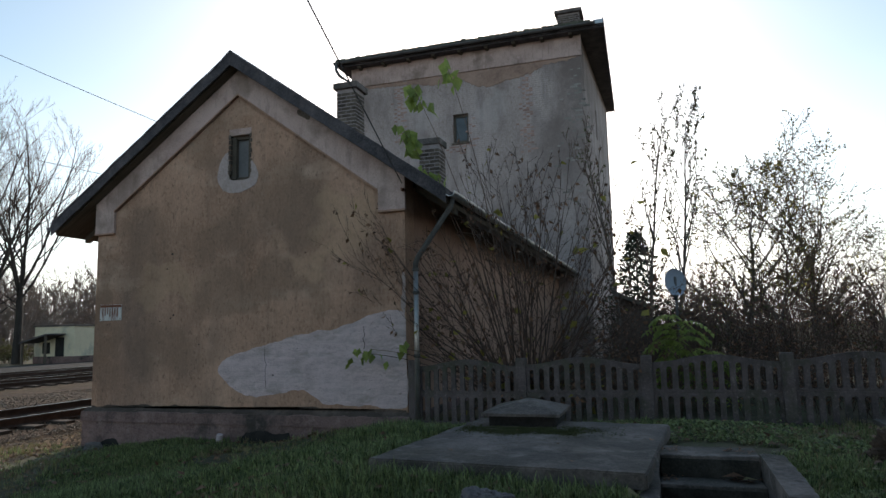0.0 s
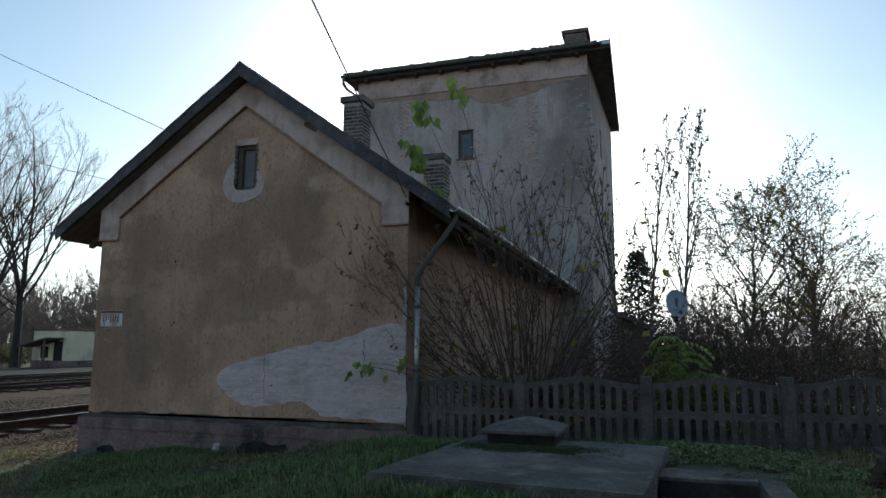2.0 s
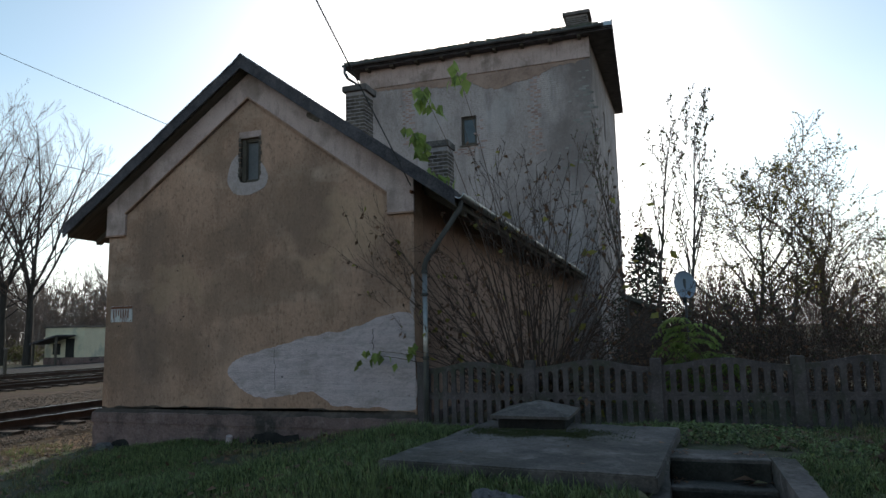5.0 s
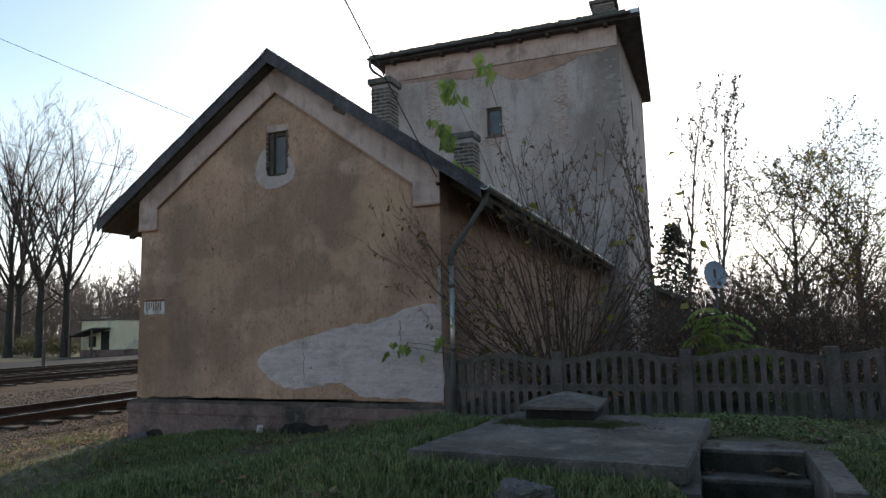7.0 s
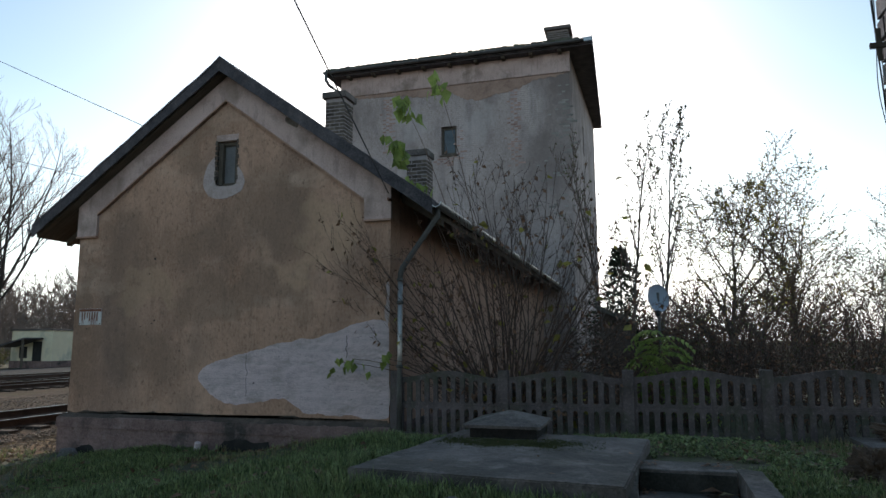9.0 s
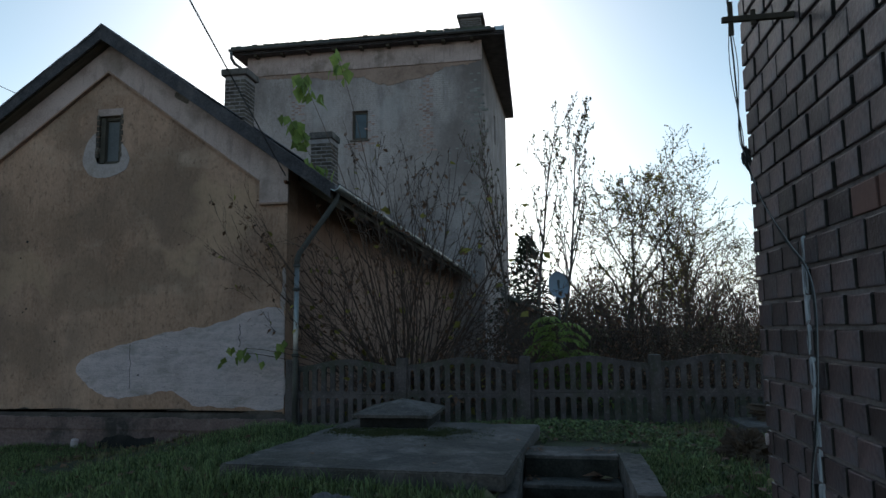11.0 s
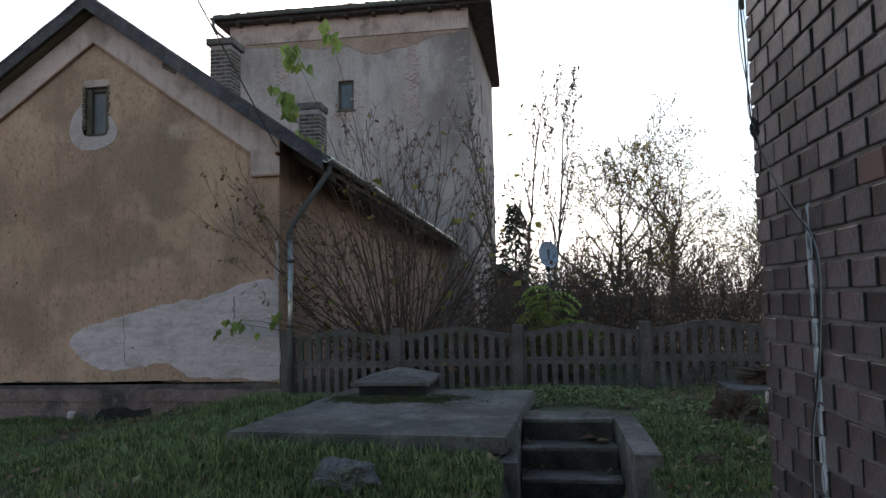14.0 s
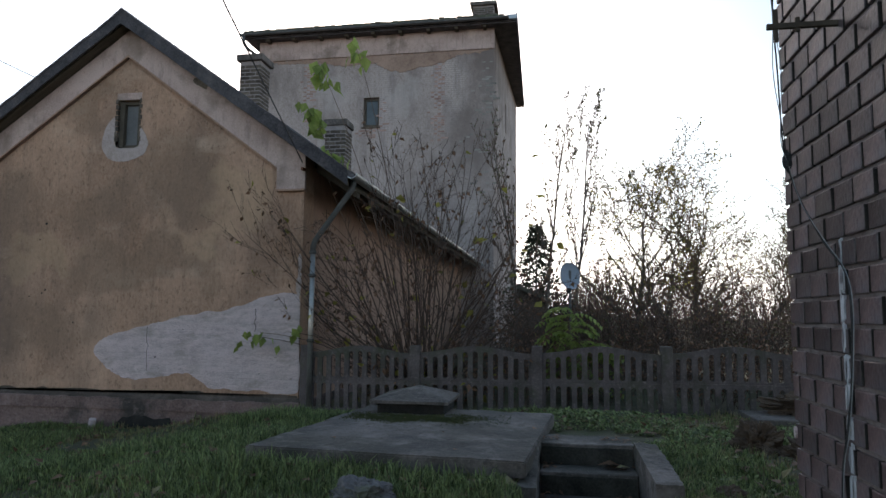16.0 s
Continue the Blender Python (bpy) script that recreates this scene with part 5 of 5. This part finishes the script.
dish = thing("satellite_dish", "pale grey oval satellite dish on a pole behind the fence", "satellite dish", (3.49, 3.0, 0.6))
pipe("pole", [(0, 0.06, -0.1), (0, 0.06, 1.95)], 0.022, OLDZINC, dish)
v, f = [], []
R, N = 8, 28
tilt = Matrix.Rotation(radians(-14), 3, "X") @ Matrix.Rotation(radians(28), 3, "Z")
for side in (0, 1):
    for r in range(R + 1):
        for k in range(N):
            a, q = 2 * math.pi * k / N, r / R
            p = Vector((0.19 * q * math.cos(a), 0.05 - 0.055 * q * q + 0.006 * side, 0.235 * q * math.sin(a)))
            v.append(tuple(tilt @ p + Vector((0, 0, 1.86))))
    o = side * (R + 1) * N
    for r in range(R):
        for k in range(N):
            m = (k + 1) % N
            q = (o + r * N + k, o + r * N + m, o + (r + 1) * N + m, o + (r + 1) * N + k)
            f.append(q if side else q[::-1])
for k in range(N):
    m = (k + 1) % N
    f.append((R * N + k, R * N + m, (R + 1) * N + R * N + m, (R + 1) * N + R * N + k))
smooth(part("reflector", (v, f), DISHPAINT, dish))
pipe("feed_arm", [tilt @ Vector((0, 0, -0.22)) + Vector((0, 0, 1.86)), tilt @ Vector((-0.03, -0.12, -0.27)) + Vector((0, 0, 1.86))], 0.008, CABLE, dish)
part("receiver", box(-0.06, 0.01, -0.19, -0.11, 1.56, 1.65, 0.012), CABLE, dish, "small dark receiver head")

# ---- wires ----
def wire(name, a, b, sag, r, label, category="wire"):
    a, b = Vector(a), Vector(b)
    pts = [a.lerp(b, t) - Vector((0, 0, sag * 4 * t * (1 - t))) for t in np.linspace(0, 1, 24)]
    ob = part(name, tube([], [], pts, [r] * 24, 5), CABLE)
    return tagged(ob, label, category)


wire("drop_cable", (0.01, -0.12, 3.76), (1.68, -9.20, 5.35), 0.0, 0.007, "black drop cable sagging to the house eave", "cable")
wire("overhead_wire", (-60, 20, 31.3), (-7.76, 20, 6.55), 0.0, 0.018, "thin overhead line above the railway")
wire("overhead_wire", (-80, 40, 26.2), (-30, 40, 12.8), 0.0, 0.03, "thin overhead line beyond the railway")
upole = thing("utility_pole", "tall concrete utility pole beyond the railway", "pole", (-30, 40, 0))
part("shaft", tube([], [], [Vector((0, 0, 0)), Vector((0, 0, 13))], [0.2, 0.11], 10), CONCRETE, upole)
part("crossarm", box(-0.06, 0.06, -0.8, 0.8, 12.7, 12.8), OLDZINC, upole)
insul = thing("cable_bracket", "small eave bracket that holds the drop cable", "bracket")
part("arm", box(-0.01, 0.02, -0.12, 0.0, 3.66, 3.70, 0.004), RUST, insul)

# ---- stones, stump, litter ----
STONE = material("grey_stone", [(0.103, 0.0921, 0.0924), (0.206, 0.184, 0.184)], 5, 60, 0.95, 0.9, 0.02, stain=(0.103, 0.107, 0.0735), stain_scale=3)
DEADWOOD = material("rotten_wood", [(0.075, 0.05, 0.036), (0.15, 0.10, 0.07)], 6, 60, 0.95, 0.9, 0.02)


def lump(name, label, category, at, size, mat, seed, rough=0.35):
    bm = bmesh.new()
    bmesh.ops.create_icosphere(bm, subdivisions=5, radius=1)
    for v in bm.verts:
        d = v.co.normalized()
        k = 1 + rough * noise.noise(d * 1.7 + Vector((seed, 0, 0))) + rough * 0.6 * noise.noise(d * 4.5 + Vector((seed, 3, 0))) + rough * 0.35 * noise.noise(d * 12 + Vector((0, seed, 0))) + rough * 0.2 * noise.noise(d * 30 + Vector((0, seed, 0)))
        v.co = Vector((d.x * size[0], d.y * size[1], d.z * size[2])) * k
    ob = part(name, bm, mat)
    ob.location = at
    return tagged(ob, label, category)


lump("rough_stone", "rough grey lump of old concrete in the grass", "stone", (2.27, -4.72, 0.835), (0.17, 0.13, 0.10), STONE, 2.0, 0.28)
lump("tree_stump", "rotten brown stump remains in the grass", "stump", (4.75, -2.75, 0.84), (0.15, 0.13, 0.15), DEADWOOD, 5.0, 0.6)
lump("tree_stump", "dark decayed root piece in the grass", "stump", (5.05, -2.9, 0.80), (0.17, 0.12, 0.10), DEADWOOD, 8.0, 0.6)
lump("rough_stone", "brown muddy stone in the grass", "stone", (4.22, -4.1, 0.78), (0.10, 0.08, 0.06), DEADWOOD, 11.0)
lump("rough_stone", "dark stone at the plinth corner", "stone", (-4.9, -0.3, 0.15), (0.14, 0.10, 0.09), STONE, 14.0)
cover = thing("concrete_cover", "flat concrete cover slab near the fence", "cover", (5.75, -0.75, 0.72))
part("plate", box(-0.55, 0.6, -0.35, 0.35, -0.1, 0.07, 0.012), CONCRETE, cover)

lump("plant_debris", "dark heap of rotting plant debris on the cover slab", "debris", (5.75, -0.62, 0.86), (0.36, 0.18, 0.12), DEADWOOD, 17.0, 0.7)
bm = bmesh.new()
bmesh.ops.create_cone(bm, cap_ends=True, segments=18, radius1=0.045, radius2=0.045, depth=0.16)
bmesh.ops.bevel(bm, geom=[e for e in bm.edges if e.is_boundary or len(e.link_faces) == 2 and e.calc_face_angle(0) > 1], offset=0.006, segments=1, affect="EDGES")
stub = part("plastic_pipe_stub", bm, WHITEWASH)
stub.matrix_world = pose(-2.75, -0.22, 0.32, 8, 12, 0)
tagged(stub, "short white plastic pipe stub at the plinth", "pipe")


def free_spot(x, y):
    if 1.2 < x < 3.25 and -4.16 < y < -1.95:
        return False
    if 2.96 < x < 3.97 and -4.3 < y < -2.86 or 3.05 < x < 3.9 and y < -4.2:
        return False
    if y > -0.12 and x < 0.1 and x > -5.4:
        return False
    if math.exp(-((x - 3.65) / 0.75) ** 2 - ((y + 2.55) / 0.5) ** 2) + 0.35 * n2(x, y, 3.0, 6) > 0.55:
        return False
    return not (x > 3.95 and y < -5.85)


def turf(name, label, count, seed, area, mat, tall, dense):
    """Grass: single bent blades in tufts, thick where the turf is."""
    rng = random.Random(seed)
    v, f, made = [], [], 0
    while made < count:
        x, y = rng.uniform(area[0], area[1]), rng.uniform(area[2], area[3])
        if not free_spot(x, y) or dense(x, y) < rng.random():
            continue
        z = ground_z(x, y) - 0.01
        tuft = 5 + int(6 * rng.random())
        hgt = tall * (0.55 + 0.9 * max(0, n2(x, y, 1.1, 3) + 0.25)) * rng.uniform(0.6, 1.2)
        for _ in range(tuft):
            a, lean = rng.uniform(0, 6.283), rng.uniform(0.1, 0.75)
            h = hgt * rng.uniform(0.5, 1.15)
            wd = rng.uniform(0.0022, 0.0042)
            px, py = x + rng.gauss(0, 0.018), y + rng.gauss(0, 0.018)
            dx, dy = math.cos(a) * lean, math.sin(a) * lean
            sx, sy = -math.sin(a) * wd, math.cos(a) * wd
            b = len(v)
            v.extend(((px - sx, py - sy, z), (px + sx, py + sy, z), (px + dx * h * 0.35 + sx, py + dy * h * 0.35 + sy, z + h * 0.6), (px + dx * h * 0.35 - sx, py + dy * h * 0.35 - sy, z + h * 0.6), (px + dx * h, py + dy * h, z + h * (1 - 0.3 * lean))))
            f.extend(((b, b + 1, b + 2, b + 3), (b + 3, b + 2, b + 4)))
            made += 1
    return tagged(part(name, (v, f), mat), label, "grass", kind="stuff")


def moss_cover(count, seed):
    """Low moss cushions round the lid: tiny blades."""
    rng = random.Random(seed)
    v, f, made = [], [], 0
    while made < count:
        x, y = rng.uniform(1.5, 2.9), rng.uniform(-3.1, -2.3)
        if math.exp(-((y + 2.66) / 0.17) ** 2 - ((x - 2.15) / 0.42) ** 2) * (0.6 + 1.3 * n2(x, y, 6.0, 4)) < rng.random() or (1.7 < x < 2.35 and -2.47 < y):
            continue
        a, h = rng.uniform(0, 6.283), rng.uniform(0.002, 0.007)
        dx, dy = math.cos(a) * 0.0045, math.sin(a) * 0.0045
        b = len(v)
        v.extend(((x - dy, y + dx, 0.931), (x + dy, y - dx, 0.931), (x + dx, y + dy, 0.935 + h)))
        f.append((b, b + 1, b + 2))
        made += 1
    return tagged(part("moss", (v, f), MOSS), "thin green moss cover on the concrete slab", "moss", kind="stuff")


moss_cover(11000, 14)
lush = lambda x, y: max(0.04, min(1, 0.55 + 1.6 * n2(x, y, 0.55, 1) - (0.55 if x > 3.2 and y > -1.9 else 0) - max(0, (-2.2 - x)) * 0.40))
turf("grass", "short lush green grass in uneven tufts", 120000, 91, (-6.2, 3.0, -5.2, -0.1), GRASSBLADE, 0.115, lush)
turf("grass", "thin green grass and clover on the bank", 80000, 92, (3.0, 7.2, -5.2, -0.05), GRASSBLADE, 0.07, lush)
turf("dry_grass", "scattered dry straw-coloured grass", 34000, 93, (-6.5, 7, -5.2, -0.05), DRYGRASS, 0.085, lambda x, y: 0.6)
turf("dry_grass", "sparse dry weeds on the gravel", 9000, 94, (-9.0, -5.3, -2.5, 9), DRYGRASS, 0.05, lambda x, y: 0.6)

# low broad-leaved weeds on the bank and fallen leaves
rng = random.Random(101)
v, f = [], []
while len(v) < 5 * 24000:
    x, y = rng.uniform(3.2, 7.0), rng.uniform(-5.0, -0.1)
    if not free_spot(x, y) or 0.5 + 1.2 * n2(x, y, 0.8, 7) < rng.random():
        continue
    for _ in range(4):
        q = Vector((x + rng.gauss(0, 0.03), y + rng.gauss(0, 0.03), ground_z(x, y) + rng.uniform(0.0, 0.04)))
        s = rng.uniform(0.02, 0.05)
        add_leaf(v, f, q, Vector((rng.gauss(0, 1), rng.gauss(0, 1), rng.uniform(0.1, 0.9))).normalized(), Vector((0, 0, 1)), s, s * 0.75)
tagged(part("low_weeds", (v, f), GRASSBLADE), "low broad-leaved green weeds on the bank", "weeds", kind="stuff")
v, f = [], []
n = 0
while n < 2600:
    x, y = rng.uniform(-6, 7), rng.uniform(-5.2, -0.15)
    on_slab = 1.5 < x < 3.1 and -3.9 < y < -2.1
    in_steps = 3.16 < x < 3.79 and -3.6 < y < -3.0
    if in_steps or (not on_slab and not free_spot(x, y)) or (on_slab and rng.random() > 0.04):
        continue
    z = 0.934 if on_slab else ground_z(x, y) + rng.uniform(0.012, 0.04)
    s = rng.uniform(0.035, 0.09)
    add_leaf(v, f, Vector((x, y, z)), Vector((rng.gauss(0, 1), rng.gauss(0, 1), rng.gauss(0, 0.15))).normalized(), Vector((rng.gauss(0, 0.3), rng.gauss(0, 0.3), 1)), s, s * 0.7)
    n += 1
tagged(part("fallen_leaves", (v, f), BROWNLEAF), "scattered dry brown fallen leaves", "leaves", kind="stuff")
spread = [(rng.uniform(3.98, 5.3), rng.uniform(-4.9, -1.5), rng.uniform(0.05, 0.10)) for _ in range(34)] + [(rng.uniform(0.2, 2.9), rng.uniform(-5.1, -4.25), rng.uniform(0.05, 0.10)) for _ in range(16)] + [(rng.uniform(-3, 1.1), rng.uniform(-4, -1.2), rng.uniform(0.06, 0.11)) for _ in range(14)]
for x, y, z, s in tuple((a, b, ground_z(a, b) + 0.035, c) for a, b, c in spread) + ((3.70, -3.30, 0.755, 0.16), (3.66, -3.36, 0.75, 0.10), (4.12, -4.25, 0.80, 0.11), (3.0, -4.36, 0.80, 0.13), (2.9, -4.42, 0.80, 0.12)):
    ob = ([], [])
    add_leaf(ob[0], ob[1], Vector((0, 0, 0)), Vector((rng.gauss(0, 1), rng.gauss(0, 0.5), 0.35)).normalized(), Vector((0, 0, 1)), s, s * 0.8)
    o = part("dead_leaf", ob, rng.choice((DRYGRASS, BROWNLEAF, BROWNLEAF)))
    o.location = (x, y, z)
    tagged(o, "large curled pale brown dead leaf on the ground", "leaf", "large dead leaves")
v, f = [], []
for k in range(170):
    i = rng.randrange(4)
    x = rng.choice((rng.uniform(3.17, 3.3), rng.uniform(3.6, 3.78)))
    y = -3.24 - 0.25 * i + rng.uniform(0.10, 0.24)
    s = rng.uniform(0.015, 0.05)
    add_leaf(v, f, Vector((x, y, 0.885 - 0.145 * i + rng.uniform(0, 0.015) - (0.0 if i == 0 else 0.0))), Vector((rng.gauss(0, 1), rng.gauss(0, 1), rng.gauss(0, 0.2))).normalized(), Vector((0, 0, 1)), s, s * 0.7)
tagged(part("step_litter", (v, f), BROWNLEAF), "dry leaf litter gathered on the steps", "leaves", kind="stuff")
# pebbles on gravel and bank
v, f = [], []
for k in range(13000):
    x, y = (rng.uniform(-15, -5.2), rng.uniform(-3, 12)) if k % 5 else (rng.uniform(-7.5, -5.2), rng.uniform(-2.5, 2))
    s, z, b = rng.uniform(0.006, 0.024) * (1.3 if x < -7.1 else 1), (0.11 if x < -7.1 else ground_z(x, y) + 0.015), len(v)
    for d in ((1, 0, 0), (0, 1, 0), (-1, 0, 0), (0, -1, 0), (0, 0, 0.7), (0, 0, -0.7)):
        v.append((x + d[0] * s * rng.uniform(0.7, 1.3), y + d[1] * s * rng.uniform(0.7, 1.3), z + d[2] * s))
    f.extend(tuple(b + q for q in t) for t in ((0, 1, 4), (1, 2, 4), (2, 3, 4), (3, 0, 4), (1, 0, 5), (2, 1, 5), (3, 2, 5), (0, 3, 5)))
tagged(part("pebbles", (v, f), PEBBLE), "small pale stones scattered on the gravel", "pebbles", kind="stuff")

# ---- brick building beside the camera ----
BX, BY = 4.0, -5.89
bhouse = thing("brick_building", "building of dark glazed header bricks with recessed joints", "building")
part("core", box(BX + 0.011, BX + 4, -11.5, BY - 0.02, 0.1, 5.2), NEARBLACK, bhouse, "dark open joints")


def brick_mesh(w, h, d, seed):
    rng = random.Random(seed)
    b = box(0, d, -w, 0, 0, h, 0.0032)
    for v in b.verts:
        v.co += Vector((rng.uniform(-1, 1), rng.uniform(-1, 1), rng.uniform(-1, 1))) * 0.0010
    me = bpy.data.meshes.new("brick")
    bmesh.ops.recalc_face_normals(b, faces=b.faces)
    b.to_mesh(me)
    b.free()
    return me


HEADS = [brick_mesh(0.1095, 0.0635, 0.1, i) for i in range(6)]
HALVES = [brick_mesh(0.052, 0.0635, 0.1, i + 9) for i in range(2)]


def dark_ends(me):
    """The end faces of the bricks take the second, near-black material."""
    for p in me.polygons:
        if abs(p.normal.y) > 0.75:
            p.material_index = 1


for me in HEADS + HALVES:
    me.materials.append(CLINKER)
    me.materials.append(NEARBLACK)
    dark_ends(me)
REDS = [me.copy() for me in HEADS[:2]]
for me in REDS:
    me.materials.clear()
    me.materials.append(CLINKER_RED)
    me.materials.append(NEARBLACK)
rng = random.Random(12)
COURSE, HEAD, Z0 = 0.0745, 0.122, 0.125
rest_v, rest_f = [], []


def lay(me, x, y, z):
    ob = new("brick", me)
    ob.location = (x, y, z)
    ob.parent = bhouse


for k in range(66):
    z = Z0 + k * COURSE
    near = 0.62 < z < 3.1
    y = BY
    part("mortar_joint", box(BX + 0.0085, BX + 0.05, -9.5, BY - 0.010, z - 0.0115, z + 0.001, 0.0006), JOINT, bhouse)
    if k % 2:
        if near:
            lay(rng.choice(HALVES), BX + rng.uniform(-0.002, 0.002), y, z)
        y -= 0.061
    n = 0
    while y > -9.5:
        j = rng.uniform(-0.0015, 0.0025)
        if near and y > -6.82:
            lay(rng.choice(REDS) if k == 25 and n in (5, 6) else rng.choice(HEADS), BX + j, y + rng.uniform(-0.002, 0.002), z + rng.uniform(-0.001, 0.001))
        else:
            base = len(rest_v)
            me = HEADS[n % 6]
            rest_v.extend((v.co.x + BX + j, v.co.y + y, v.co.z + z) for v in me.vertices)
            rest_f.extend(tuple(base + q for q in p.vertices) for p in me.polygons)
        y -= HEAD
        n += 1
    # the end face that turns away from the yard
    x = BX + 0.02
    while x < BX + 2.5:
        base = len(rest_v)
        me = HEADS[k % 6]
        rest_v.extend((x + v.co.y + 0.12, BY - v.co.x * 0.9, v.co.z + z) for v in me.vertices)
        rest_f.extend(tuple(base + q for q in p.vertices)[::-1] for p in me.polygons)
        x += HEAD
CLINKER_REST = material("clinker_brick_far", [(0.05, 0.032, 0.029), (0.10, 0.067, 0.059), (0.15, 0.106, 0.094)], 7, 70, 0.42, 0.7, 0.007, vary=0.5, island=True, stain=(0.10, 0.098, 0.102), stain_scale=1.8)
rest = part("brickwork", (rest_v, rest_f), [CLINKER_REST, NEARBLACK], bhouse)
dark_ends(rest.data)
tagged(rest, kind="stuff")

# ---- cables and paint on the brick wall ----
def run(name, pts, r, mat, label, category="cable"):
    pts = [Vector(p) for p in pts]
    out = []
    for i in range(len(pts) - 1):
        p0, p1, p2, p3 = pts[max(i - 1, 0)], pts[i], pts[i + 1], pts[min(i + 2, len(pts) - 1)]
        for s in range(8):
            t = s / 8
            out.append(0.5 * ((2 * p1) + (p2 - p0) * t + (2 * p0 - 5 * p1 + 4 * p2 - p3) * t * t + (3 * p1 - p0 - 3 * p2 + p3) * t ** 3))
    out.append(pts[-1])
    return tagged(smooth(part(name, tube([], [], out, [r] * len(out), 7), mat)), label, category)


bracket = thing("cable_bracket", "dark iron bracket arm sticking out of the brick wall", "bracket")
part("arm", box(3.83, 4.02, -6.338, -6.326, 2.535, 2.550, 0.002), OLDWOOD, bracket)
part("prong", box(3.846, 3.858, -6.336, -6.328, 2.500, 2.590, 0.002), OLDWOOD, bracket)
part("prong", box(3.90, 3.912, -6.336, -6.328, 2.525, 2.565, 0.002), OLDWOOD, bracket)
for k, off in enumerate((0.0, 0.008, -0.007)):
    run("hanging_cable", [(3.846 + off, -6.32 + off, 3.6), (3.850 + off, -6.315, 2.9), (3.853 + off * 0.5, -6.31 + off, 2.60), (3.862 - off, -6.30 + off, 2.43), (3.867 + off * 0.6, -6.30, 2.25), (3.880, -6.29 + off, 2.18), (3.915 + off * 0.5, -6.275 + off, 2.08),
                          (3.960, -6.29 + off, 1.975), (3.988, -6.33 + off * 0.5, 1.90), (3.990, -6.357 + off, 1.81), (3.990, -6.34 + off * 0.6, 1.64), (3.990, -6.30 + off, 1.50), (3.990, -6.25 + off * 0.7, 1.36), (3.990, -6.23 + off, 1.05), (3.990, -6.22, 0.7)],
        0.0012 if k else 0.0022, CABLE if k < 2 else GREYCABLE, "thin cable hanging down the brick wall")
knot = lump("cable_knot", "black taped cable joint hanging beside the brick wall", "cable joint", (3.879, -6.292, 2.19), (0.010, 0.010, 0.026), CABLE, 4.0, 0.4)
streak = thing("paint_streak", "flaking white paint streak down the brick wall", "paint")
rng = random.Random(8)
for k in range(16):
    z = 0.8 + k * COURSE
    for side in (-0.011, -0.006, -0.001, 0.004, 0.009):
        if rng.random() < 0.25:
            continue
        w = rng.uniform(0.002, 0.007)
        y = -6.287 + side + rng.uniform(-0.003, 0.003)
        pts = [(y - w * rng.uniform(0.3, 1), z + rng.uniform(-0.004, 0.012)), (y + w * rng.uniform(0.3, 1), z + rng.uniform(-0.004, 0.01)), (y + w * rng.uniform(0.5, 1.6), z + 0.03), (y + w * rng.uniform(0.2, 1), z + rng.uniform(0.055, 0.074)), (y - w * rng.uniform(0.2, 1), z + rng.uniform(0.05, 0.07)), (y - w * rng.uniform(0.5, 1.5), z + 0.04)]
        part("flake", prism(pts, 3.9966, 4.004, None, "x"), PAINT_DRIP, streak)
tag = part("oval_tag", prism([(-5.905 + 0.008 * math.cos(a), 1.43 + 0.018 * math.sin(a)) for a in np.linspace(0, 2 * math.pi, 20)[:-1]], 3.992, 3.999, None, "x"), WHITEWASH)
tagged(tag, "small pale oval tag at the wall corner", "tag")
